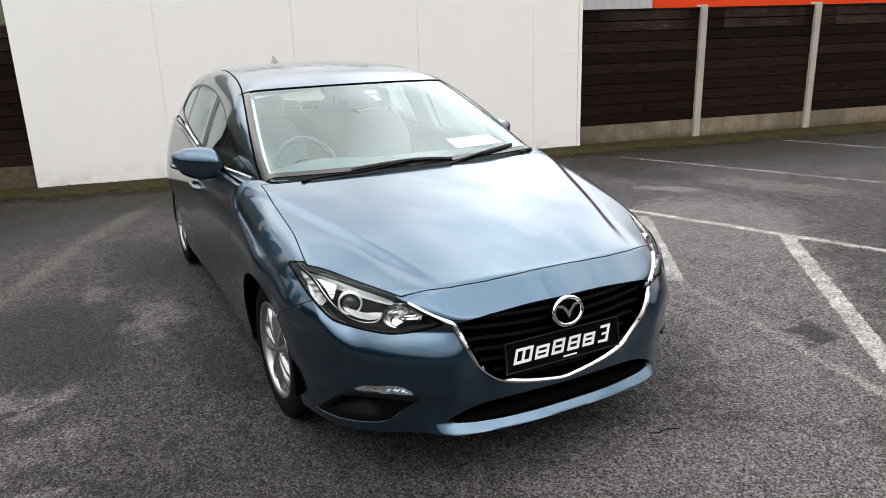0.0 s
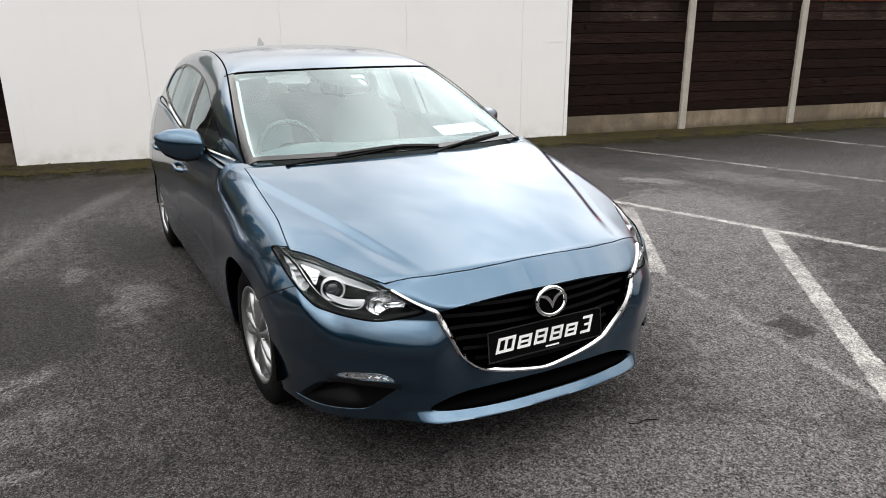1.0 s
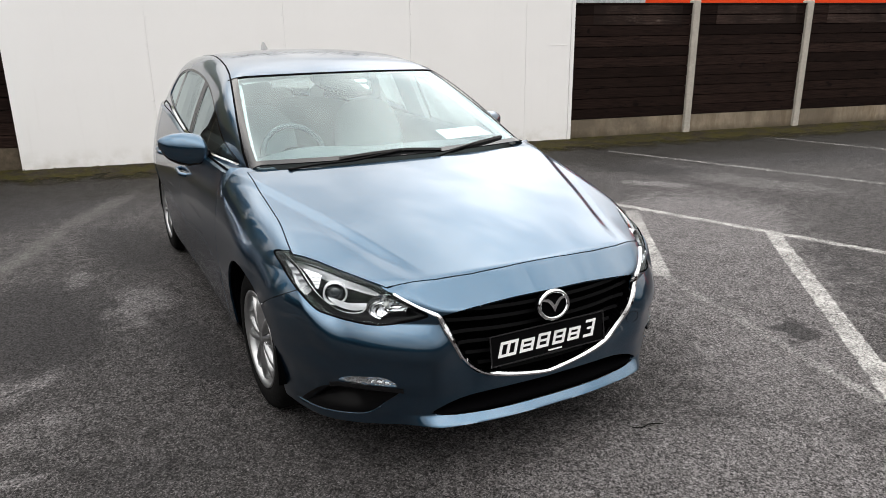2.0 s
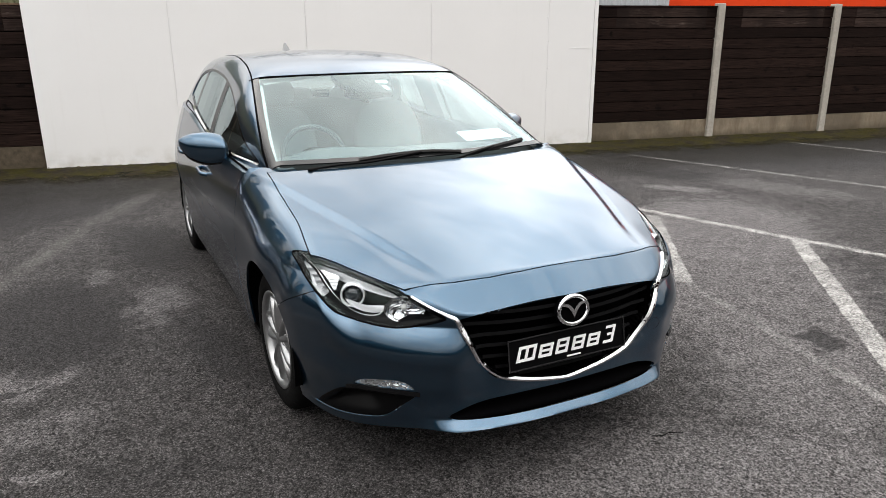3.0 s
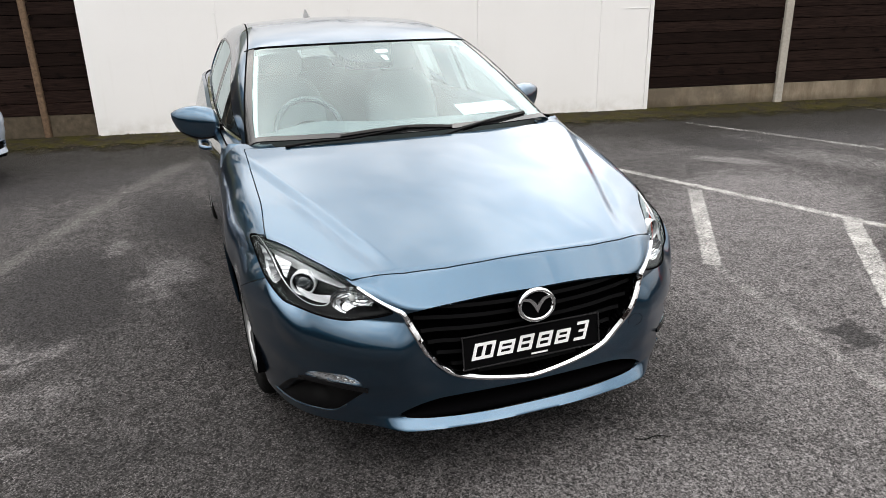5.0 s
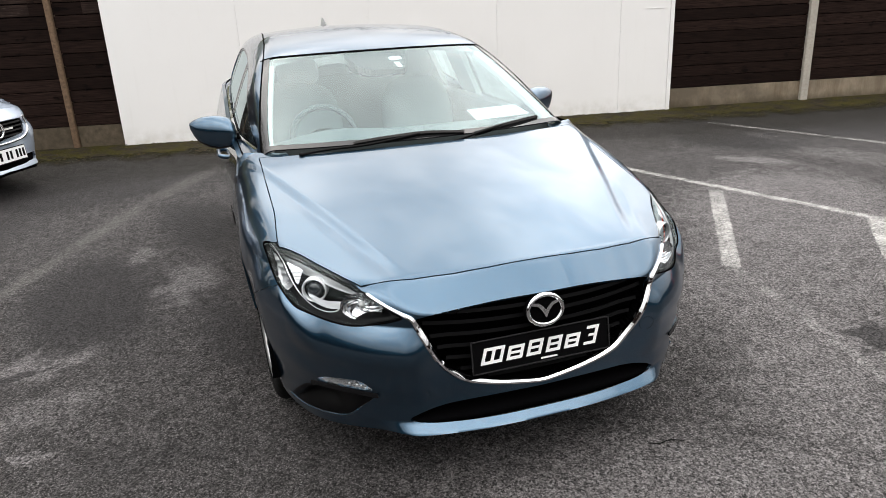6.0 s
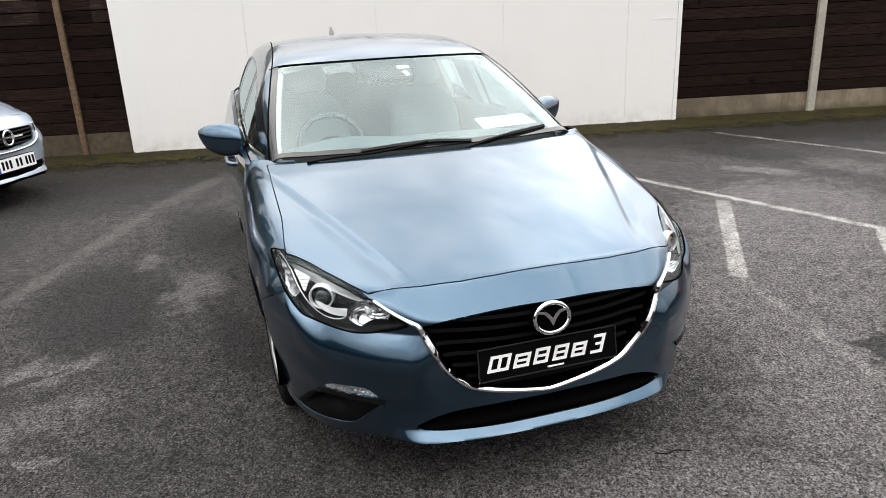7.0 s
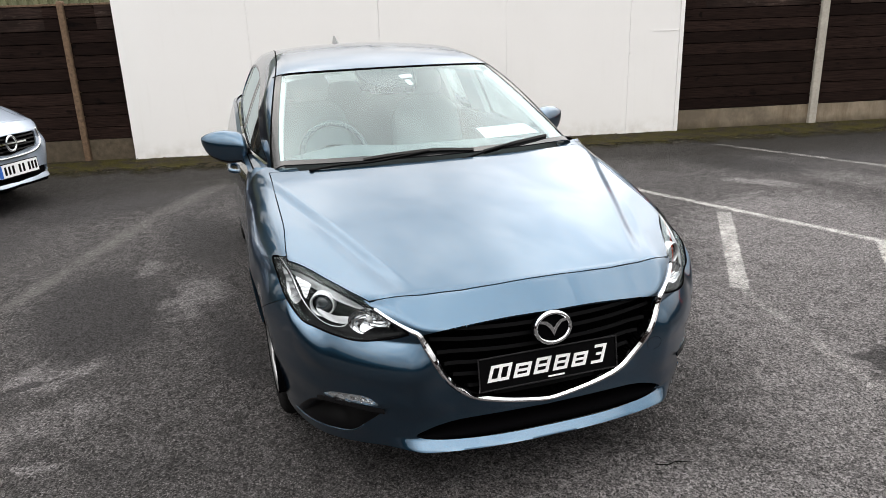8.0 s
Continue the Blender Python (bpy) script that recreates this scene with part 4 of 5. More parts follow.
        shell("front_door", S[sl], np.minimum.reduce([base, top, y - door_line - 0.002, rear_line - y - 0.002])[sl], lower_body, BLUE, car, mid, 0.02)
        shell("rear_door", S[sl], np.minimum.reduce([base, top, y - rear_line - 0.002, tail_line - y - 0.002])[sl], lower_body, BLUE, car, mid, 0.02)
        shell("rear_quarter", S[420:], np.minimum.reduce([base, top, y - tail_line - 0.002])[420:], lower_body, BLUE, car, mid, 0.02)
        vs2, fs2, _ = clip_grid(S[150::3, ::3], np.minimum.reduce([arch(y, z, FRONT_WHEEL, 0.36), arch(y, z, REAR_WHEEL, 0.36), z - 0.215, top + 0.02, np.where(y < 1.45, 1.0 - np.abs(z), 1)])[150::3, ::3])
        keepers = vs2 + inward(lower_body, vs2) * 0.02
        mesh_part("inner_panel", keepers, face_out(keepers, fs2, mid), CORE, car)
        ys = np.linspace(1.31, 4.30, 90)
        lo = cast(lower_body, np.stack([0 * ys, ys, belt(ys) - 0.001], -1), np.array([s, 0.0, 0.0]))
        hi = cast(upper_body, np.stack([0 * ys, ys, belt(ys) + 0.004], -1), np.array([s, 0.0, 0.0]))
        hi[:, 0] = s * np.minimum(np.abs(hi[:, 0]), np.abs(lo[:, 0]) - 0.004)
        ledge = np.stack([lo, lo * 0.4 + hi * 0.6 + np.array([0, 0, 0.0025]), hi + np.array([-0.004 * s, 0, 0.002])], 1).reshape(-1, 3)
        mesh_part("shoulder", ledge, face_out(ledge, [[3 * i + j, 3 * i + 1 + j, 3 * i + 4 + j, 3 * i + 3 + j] for i in range(89) for j in range(2)], np.array([0, 2.5, 0.2])), BLUE, car)
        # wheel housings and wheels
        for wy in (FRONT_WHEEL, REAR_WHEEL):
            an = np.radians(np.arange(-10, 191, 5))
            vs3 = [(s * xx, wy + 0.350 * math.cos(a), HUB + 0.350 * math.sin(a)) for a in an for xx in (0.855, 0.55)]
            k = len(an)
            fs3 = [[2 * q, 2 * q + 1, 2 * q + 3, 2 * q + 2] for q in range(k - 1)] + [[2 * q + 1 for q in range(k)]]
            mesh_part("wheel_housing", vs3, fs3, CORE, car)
            wheel(car, s * (0.744 if wy == FRONT_WHEEL else 0.756), wy, s, 2.0 if wy == FRONT_WHEEL else 0.0)
        # door handles
        for hy in (2.36, 3.22):
            tube("door_handle", [(s * 0.872, hy - 0.10, 0.80), (s * 0.905, hy - 0.07, 0.806), (s * 0.908, hy, 0.812), (s * 0.905, hy + 0.05, 0.815), (s * 0.875, hy + 0.08, 0.815)], 0.013, BLUE, car)
        # sill strip
        box_part("sill", (min(s * 0.66, s * 0.835), 1.32, 0.17), (max(s * 0.66, s * 0.835), 3.2, 0.225), PLASTIC, car, 0.01)
        mirror_pod(car, s)
        headlamp(car, S[:225], s)
        # fog pocket with lamp
        d = np.where(y < 0.8, inside(FOG, np.abs(x), z), -1)[:225]
        vv, ff, _ = clip_grid(S[:225], d + 0.001)
        dd = np.clip(inside(FOG, np.abs(vv[:, 0]), vv[:, 2]), 0, None)
        vv = vv + np.array([-s * 0.25, 0.85, 0.15]) * (0.004 + 0.075 * ramp(0, 0.06, dd))[:, None]
        rim = outline([(0.800, 0.222), (0.760, 0.224), (0.70, 0.247), (0.645, 0.273), (0.612, 0.312)], 6, False)
        rp = surface_y(rim[:, 0], rim[:, 1]) * np.array([s, 1, 1]) + np.array([0, 0.001, 0])
        tube("pocket_rim", [tuple(q) for q in rp[::2]], 0.0035, BLUE, car, sides=8, steps=3)
        mesh_part("fog_pocket", vv, face_out(vv, ff, mid), POCKET, car, "black plastic pocket in the bumper")
        d = np.where(y < 0.8, inside(FOG_LAMP, np.abs(x), z), -1)[:225]
        bl = outline([(0.742, 0.362), (0.722, 0.376), (0.685, 0.386), (0.62, 0.392), (0.555, 0.389)], 6, False)
        bp = surface_y(bl[:, 0], bl[:, 1]) * np.array([s, 1, 1]) + np.array([0, -0.004, 0])
        k = len(bp)
        sweep("fog_blade", bp, np.tile([0, 1.0, 0.1], (k, 1)), np.tile([0, 0.0, 1.0], (k, 1)), [(-0.006, -0.008), (0.05, -0.012), (0.05, 0.002), (-0.002, 0.006)], GLOSS_BLACK, car)
        day = new("fog_lamp")
        day.parent = car
        shell("lens", S[:225], d - 0.001, lower_body, LENS, day, mid, 0.004)
        vv, ff, _ = clip_grid(S[:225], d)
        vv = vv + np.array([0, 1.0, 0]) * (0.006 + 0.010 * ramp(0, 0.02, inside(FOG_LAMP, np.abs(vv[:, 0]), vv[:, 2])) + 0.006 * np.abs(np.sin(np.abs(vv[:, 0]) * 130 + 90 * vv[:, 2])))[:, None]
        mesh_part("reflector", vv, face_out(vv, ff, mid), LAMP_WHITE, day, smooth=False)
    # cabin skin
    C = cabin_grid(0.018, 1.0)
    x, y, z = C[..., 0], C[..., 1], C[..., 2]
    ax = np.abs(x)
    edge = np.interp(y, *PILLAR)
    head = 2.0 + 0.26 * ax ** 2
    tail = 3.80 - 0.10 * ax ** 2
    foot = y - (1.13 + 0.27 * ax ** 2)
    screen = np.minimum.reduce([edge - ax, head - y, foot])
    win = inside(WINDOWS, y, z)
    up = (0, 2.4, 0.9)
    shell("windscreen", C, screen - 0.014, upper_body, SCREEN, car, up, 0.0, "windscreen mirroring a cloudy sky", sink=0.003).visible_shadow = False
    C3 = cabin_grid(0.010, 0.5)[:100]
    x, y, z = C3[..., 0], C3[..., 1], C3[..., 2]
    ax = np.abs(x)
    edge = np.interp(y, *PILLAR)
    head = 2.0 + 0.26 * ax ** 2
    screen = np.minimum.reduce([edge - ax, head - y, y - (1.13 + 0.27 * ax ** 2)])
    inner = np.minimum.reduce([edge - 0.036 - ax, head + 0.05 - y, y - (1.168 + 0.27 * ax ** 2)])
    shell("windscreen_border", C3, np.minimum(screen - 0.004, -inner), upper_body, FRIT, car, up, 0.006, "dark glazed border of the windscreen")
    x, y, z = C[..., 0], C[..., 1], C[..., 2]
    ax = np.abs(x)
    edge = np.interp(y, *PILLAR)
    head = 2.0 + 0.26 * ax ** 2
    shell("roof", C, np.minimum.reduce([edge - 0.003 - ax, y - head - 0.003, tail - y]), upper_body, BLUE, car, up, 0.012)
    side = np.minimum.reduce([ax - edge - 0.003, z - belt(y) - 0.001, -win, y - 1.30, tail + 0.25 - y, 1.0 * (z - 0.93)])
    for s in (-1, 1):
        shell("side_frame", C, np.where(x * s > 0, side, -1), upper_body, BLUE, car, up, 0.02)
    backlight = np.minimum.reduce([edge + 0.05 - ax, y - tail - 0.006, z - 1.06])
    shell("rear_window", C, backlight - 0.006, upper_body, PANE, car, up, 0.0, sink=0.003).visible_shadow = False
    gate = np.minimum.reduce([-backlight, y - tail - 0.25 * (ax > edge), z - 0.92, y - 3.78])
    vv, ff, _ = clip_grid(C, gate)
    for fs in islands(ff):
        if len(fs) > 12:
            ids = sorted({k for f in fs for k in f})
            at = {k: i for i, k in enumerate(ids)}
            own = vv[ids]
            mesh_part("tailgate_panel", own, face_out(own, [[at[k] for k in f] for f in fs], np.array(up)), BLUE, car)
    def on_top(px, py):
        q = cast(upper_body, np.stack([px, py, 0 * px + 0.9], -1), np.array([0, 0, 1.0]), 0.8)
        return [tuple(c) for c in q - np.array([0, 0, 0.004])]

    for s in (-1, 1):
        py = np.linspace(1.26, 3.85, 60)
        tube("roof_seal", on_top(s * np.interp(py, *PILLAR), py), 0.0055, CORE, car)
    px = np.linspace(-0.63, 0.63, 41)
    tube("header_seal", on_top(px, 2.0 + 0.26 * px ** 2), 0.0065, CORE, car)
    for s in (-1, 1):
        for a, b in ((1.4, 2.47), (2.57, 3.27), (3.31, 3.8)):
            g = np.minimum.reduce([win - 0.012, y - a, b - y, x * s])
            shell("side_window", C, g, upper_body, PANE, car, up, 0.0, sink=0.006).visible_shadow = False
        ring = np.minimum(win, np.maximum.reduce([0.014 - win, 0.05 - np.abs(y - 2.52), 0.022 - np.abs(y - 3.29)]))
        shell("window_seal", C, np.where(x * s > 0, ring, -1), upper_body, GLOSS_BLACK, car, up, 0.0, sink=0.003)
        line = np.array([(s * 0.812, yy, 0) for yy in np.linspace(1.44, 3.36, 60)])
        line[:, 2] = np.interp(line[:, 1], [1.44, 1.9, 2.4, 2.66, 2.95, 3.32, 3.74], [0.972, 0.966, 0.983, 0.999, 1.029, 1.074, 1.120])
        q = cast(upper_body, np.stack([0 * line[:, 0], line[:, 1], line[:, 2]], -1), np.array([s, 0.0, 0.0]))
        q[:, 0] += s * 0.004
        k = len(q)
        sweep("belt_moulding", q, np.tile([s, 0.0, 0.0], (k, 1)), np.tile([0.0, 0, 1.0], (k, 1)), [(-0.006, -0.010), (0.006, -0.008), (0.007, 0.006), (-0.006, 0.010)], CHROME, car, "chrome moulding under the side windows")
    # scuttle panel below the screen
    sx = np.linspace(-0.72, 0.72, 41)
    vs = [(a, 1.085 + 0.27 * a * a + dy, 0.972 - 0.03 * a * a + dz) for a in sx for dy, dz in ((-0.03, -0.06), (0.02, -0.012), (0.075, 0.006), (0.14, 0.024))]
    mesh_part("scuttle", vs, [[4 * i + j, 4 * i + 4 + j, 4 * i + 5 + j, 4 * i + 1 + j] for i in range(40) for j in range(3)], PLASTIC, car)
    # wipers
    for pts, blade in (([(-0.580, 1.180, 0.984), (-0.464, 1.164, 0.996), (-0.304, 1.140, 1.003), (-0.154, 1.146, 1.016), (-0.047, 1.156, 1.026)], [(-0.352, 1.172, 1.010), (-0.207, 1.163, 1.021), (-0.020, 1.160, 1.026), (0.160, 1.146, 1.014)]),
                       ([(0.10, 1.105, 0.985), (0.223, 1.136, 1.004), (0.34, 1.172, 1.018), (0.42, 1.205, 1.026)], [(0.215, 1.142, 1.003), (0.366, 1.185, 1.018), (0.48, 1.228, 1.024), (0.588, 1.276, 1.026)])):
        w = new("wiper")
        w.parent = car
        tube("wiper_arm", pts, 0.0055, PLASTIC, w)
        tube("wiper_blade", blade, 0.0105, GLOSS_BLACK, w, sides=6)
        tube("wiper_rubber", [(a, b + 0.004, c - 0.010) for a, b, c in blade], 0.005, RUBBER, w, sides=6)
        lump("wiper_pivot", (0.013, 0.012, 0.009), PLASTIC, w, pose(*pts[0]), 2)
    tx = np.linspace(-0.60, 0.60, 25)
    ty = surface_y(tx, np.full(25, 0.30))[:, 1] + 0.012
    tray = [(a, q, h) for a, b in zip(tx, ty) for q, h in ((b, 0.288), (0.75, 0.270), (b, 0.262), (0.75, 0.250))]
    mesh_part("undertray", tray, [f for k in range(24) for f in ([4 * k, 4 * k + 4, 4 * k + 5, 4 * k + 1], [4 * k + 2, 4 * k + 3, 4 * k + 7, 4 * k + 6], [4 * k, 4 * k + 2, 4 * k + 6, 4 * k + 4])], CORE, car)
    # grille
    grille = new("grille")
    grille.parent = car
    half = np.array(GRILLE_HALF)
    for zz in (0.652, 0.610, 0.566, 0.522, 0.478, 0.436, 0.40):
        wide = max(0.05, float(np.interp(-zz, -np.concatenate([half[3:, 1]]), half[3:, 0])) - 0.008)
        xs = np.linspace(-wide, wide, 31)
        p = surface_y(xs, np.full(31, zz)) + np.array([0, 0.030, 0])
        p[:, 2] += 0.018 * (np.abs(xs) / 0.42) ** 2
        sweep("grille_slat", p, np.tile([0, 1.0, 0], (31, 1)), np.tile([0, 0.0, 1.0], (31, 1)), [(-0.004, -0.004), (0.034, -0.018), (0.036, -0.012), (0.0, 0.008)], PLASTIC, grille)
    # bright wing line from the headlamps round the foot of the grille
    run = outline([(0.548, 0.718), (0.490, 0.684), (0.434, 0.658)], 8, False)
    down = outline(half[3:], 8, False)
    loop = np.concatenate([run[:-1], down + np.array([0.006, 0.0])])
    loop = np.concatenate([loop, loop[-2::-1] * np.array([-1, 1])])
    p = surface_y(loop[:, 0], np.minimum(loop[:, 1], 0.73))
    for _ in range(3):
        p[1:-1] = 0.25 * p[:-2] + 0.5 * p[1:-1] + 0.25 * p[2:]
    t = np.gradient(p, axis=0)
    t /= np.linalg.norm(t, axis=1, keepdims=True)
    n = -inward(lower_body, p, 0.03)
    for _ in range(4):
        n[1:-1] = 0.25 * n[:-2] + 0.5 * n[1:-1] + 0.25 * n[2:]
    n -= t * (n * t).sum(1, keepdims=True)
    n /= np.linalg.norm(n, axis=1, keepdims=True)
    p = p + n * 0.006
    sd = np.cross(t, n)
    sd /= np.linalg.norm(sd, axis=1, keepdims=True)
    along = np.linspace(-1, 1, len(p))
    wide = 0.28 + 0.34 * ramp(0.90, 0.66, np.abs(along)) - 0.18 * ramp(0.35, 0.0, np.abs(along))
    prof = [(-0.016, -0.02), (-0.016, 0.004), (-0.008, 0.012), (0.002, 0.010), (0.016, -0.002), (0.018, -0.02)]
    sweep("chrome_wing", p, sd, n, prof, CHROME, car, "chrome wing framing the foot of the grille", scale=wide)
    # badge: a ring with a winged bar, as plain shapes
    badge = new("badge")
    badge.parent = car
    badge.matrix_local = pose(-0.004, -0.012, 0.634, 90 - 8, 0, 0) @ Matrix.Scale(0.93, 4)
    bm = bmesh.new()
    rings = []
    for k in range(48):
        a = k * 2 * math.pi / 48
        c, s_ = math.cos(a), math.sin(a)
        rings.append([bm.verts.new((c * (0.066 + r), s_ * (0.053 + r), h)) for r, h in ((-0.008, 0), (-0.007, 0.008), (0.0, 0.013), (0.007, 0.008), (0.008, 0))])
    for p_, q_ in zip(rings, rings[1:] + rings[:1]):
        for j in range(4):
            bm.faces.new((p_[j], p_[j + 1], q_[j + 1], q_[j]))
    bmesh.ops.recalc_face_normals(bm, faces=bm.faces)
    part("badge_ring", bm, CHROME, badge, smooth=True)
    bm = bmesh.new()
    wing = [(0.0, -0.028), (0.014, -0.002), (0.030, 0.016), (0.060, 0.024), (0.060, 0.032), (0.026, 0.027), (0.010, 0.014), (0.0, 0.0)]
    pts = wing + [(-a, b) for a, b in wing[-2:0:-1]]
    top = [bm.verts.new((a, b, 0.011)) for a, b in pts]
    bot = [bm.verts.new((a, b, 0.0)) for a, b in pts]
    bm.faces.new(top)
    for k in range(len(pts)):
        bm.faces.new((top[k], bot[k], bot[(k + 1) % len(pts)], top[(k + 1) % len(pts)]))
    bmesh.ops.recalc_face_normals(bm, faces=bm.faces)
    part("badge_wing", bm, CHROME, badge)
    bm = bmesh.new()
    lathe(bm, [(0.0, -0.002), (0.066, -0.002), (0.072, -0.012)], 40)
    bm.transform(Matrix.Diagonal((1.06, 0.88, 1, 1)))
    part("badge_backing", bm, CORE, badge, smooth=True)
    # dealer's plate: the model name stands as plain slanted blocks
    plate = new("number_plate")
    plate.parent = car
    plate.matrix_local = pose(-0.008, -0.002, 0.500, 90 - 9, 0, 0)
    box_part("plate_board", (-0.247, -0.054, -0.008), (0.247, 0.054, 0), PLATE_BLACK, plate, 0.003)
    for lo, hi in (((-0.251, 0.052, 0), (0.251, 0.057, 0.004)), ((-0.251, -0.057, 0), (0.251, -0.052, 0.004)), ((-0.252, -0.057, 0), (-0.247, 0.057, 0.004)), ((0.247, -0.057, 0), (0.252, 0.057, 0.004))):
        box_part("plate_frame", lo, hi, PLATE_FRAME, plate, 0.001)
    shear = Matrix.Identity(4)
    shear[0][1] = 0.32
    # slanted hollow blocks stand for the lettering: foot, head, then uprights
    for a, b, low_, high, uprights in ((-0.214, -0.136, -0.027, 0.027, 3), (-0.124, -0.064, -0.027, 0.019, 2), (-0.052, 0.004, -0.027, 0.025, 2), (0.018, 0.074, -0.027, 0.023, 2), (0.086, 0.142, -0.027, 0.019, 2), (0.160, 0.208, -0.029, 0.034, 1)):
        for q in (low_, high - 0.0095):
            box_part("white_bar", (a, q, 0.0005), (b - 0.004, q + 0.0095, 0.003), WHITE_INK, plate, 0.0, m=shear)
        for k in range(uprights):
            at_x = a + (b - 0.004 - 0.0105 - a) * (k / (uprights - 1) if uprights > 1 else 1.0)
            box_part("white_bar", (at_x, low_ + 0.0095, 0.0005), (at_x + 0.0105, high - 0.0095, 0.003), WHITE_INK, plate, 0.0, m=shear)
        if uprights < 3:
            mid_z = (low_ + high) / 2
            box_part("white_bar", (a + 0.012, mid_z - 0.004, 0.0005), (b - 0.0145, mid_z + 0.004, 0.003), WHITE_INK, plate, 0.0, m=shear)
    box_part("small_white_bar", (-0.008, -0.0465, 0.0005), (0.052, -0.0410, 0.0022), WHITE_INK, plate, 0.0)
    # tow-eye cover: a shallow round cap
    q = surface_y(np.array([0.408]), np.array([0.490]))[0]
    bm = bmesh.new()
    lathe(bm, [(0.0255, 0.0002), (0.0261, 0.0009), (0.0267, 0.0002)], 36)
    nn = Vector(-inward(lower_body, q[None])[0])
    bm.transform(Matrix.Translation(q) @ nn.to_track_quat("Z", "Y").to_matrix().to_4x4())
    part("tow_cover", bm, GLOSS_BLACK, car, smooth=True)
    # shark-fin aerial
    bm = bmesh.new()
    rows = [(3.60, 3.76, 1.415, 0.032), (3.63, 3.765, 1.445, 0.022), (3.675, 3.77, 1.470, 0.012), (3.725, 3.772, 1.492, 0.004)]
    rings = []
    for a, b, zz, w in rows:
        rings.append([bm.verts.new(c) for c in ((0, a, zz), (w, (a + b) / 2, zz), (w * 0.7, b, zz), (-w * 0.7, b, zz), (-w, (a + b) / 2, zz))])
    for p_, q_ in zip(rings, rings[1:]):
        for j in range(5):
            bm.faces.new((p_[j], p_[(j + 1) % 5], q_[(j + 1) % 5], q_[j]))
    bm.faces.new(rings[-1])
    bmesh.ops.recalc_face_normals(bm, faces=bm.faces)
    part("roof_aerial", bm, DARK_CHROME, car)
    # ---- cabin ----
    box_part("cabin_floor", (-0.72, 0.95, 0.18), (0.72, 3.95, 0.24), CORE, car)
    xs, ys = np.linspace(-0.70, 0.70, 29), np.linspace(1.20, 1.86, 14)
    vs = [(a, b, 0.935 + 0.05 * ramp(1.2, 1.45, b) - 0.16 * ramp(1.62, 1.86, b) + 0.025 * math.exp(-((a + 0.37) / 0.2) ** 2) * ramp(1.4, 1.6, b) - 0.03 * (a / 0.7) ** 4) for a in xs for b in ys]
    mesh_part("dashboard", vs, [[i * 14 + j, i * 14 + 14 + j, i * 14 + 15 + j, i * 14 + 1 + j] for i in range(28) for j in range(13)], DASH, car, "dark grey dashboard top")
    wheel_ring = new("steering_wheel")
    wheel_ring.parent = car
    wheel_ring.matrix_local = pose(-0.37, 1.83, 0.93, 62, 0, 0)
    bm = bmesh.new()
    lathe(bm, [(0.170 + 0.015 * math.cos(q), 0.015 * math.sin(q)) for q in np.linspace(0, 2 * math.pi, 11)], 40)
    part("steering_rim", bm, DASH, wheel_ring, smooth=True)
    lump("steering_boss", (0.075, 0.06, 0.03), PLASTIC, wheel_ring, pose(0, -0.01, 0))
    for a in (0, 180, 270):
        box_part("steering_spoke", (0.05, -0.016, -0.008), (0.165, 0.016, 0.008), PLASTIC, wheel_ring, 0.004, m=Matrix.Rotation(radians(a), 4, "Z"))
    for sx_, sy in ((-0.37, 2.25), (0.37, 2.25)):
        seat = new("front_seat")
        seat.parent = car
        lump("seat_cushion", (0.25, 0.26, 0.09), FABRIC, seat, pose(sx_, sy, 0.50), 3)
        lump("seat_back", (0.24, 0.08, 0.34), FABRIC, seat, pose(sx_, sy + 0.33, 0.80, -14), 3)
        lump("headrest", (0.13, 0.055, 0.09), FABRIC, seat, pose(sx_, sy + 0.43, 1.20, -10), 3)
    lump("rear_bench", (0.62, 0.24, 0.10), FABRIC, car, pose(0, 3.10, 0.52), 4)
    lump("rear_backrest", (0.62, 0.08, 0.30), FABRIC, car, pose(0, 3.42, 0.80, -16), 4)
    for hx in (-0.38, 0, 0.38):
        lump("rear_headrest", (0.12, 0.05, 0.07), FABRIC, car, pose(hx, 3.50, 1.10, -10), 3)
    # ceiling lining, pillar trim
    u2, v2 = np.meshgrid(np.linspace(-0.56, 0.56, 21), np.linspace(2.06, 3.7, 20), indexing="ij")
    o = np.stack([u2, v2, np.full(u2.shape, 1.0)], -1)
    q = cast(upper_body, o, np.array([0, 0, 1.0]), 0.6) - np.array([0, 0, 0.035])
    idx = np.arange(21 * 20).reshape(21, 20)
    mesh_part("roof_lining", q.reshape(-1, 3), [[idx[i, j], idx[i, j + 1], idx[i + 1, j + 1], idx[i + 1, j]] for i in range(20) for j in range(19)], TRIM_GREY, car)
    for s in (-1, 1):
        ys = np.linspace(1.33, 2.06, 16)
        e = np.interp(ys, *PILLAR)
        outer = cast(upper_body, np.stack([s * (e - 0.045), ys, 0 * ys + 0.93], -1), np.array([0, 0, 1.0]), 0.6)
        q = outer - np.array([s * 0.012, 0, 0.036])
        k = len(q)
        sweep("pillar_trim", q, np.tile([s, 0.0, 0.0], (k, 1)), np.tile([0.0, 0, 1.0], (k, 1)), [(0.002, -0.03), (0.002, -0.004), (0.008, 0.004), (0.03, 0.006), (0.05, -0.03)], TRIM_GREY, car, "pale windscreen pillar trim")
    for s in (-1, 1):
        for name, y0, y1, z0, z1 in (("inner_pillar", 2.47, 2.74, 0.55, 1.30), ("inner_quarter", 3.12, 3.62, 0.55, 1.29)):
            lo = cast(upper_body, np.array([[0.0, (y0 + y1) / 2, 1.0]]), np.array([s, 0.0, 0.0]))[0][0]
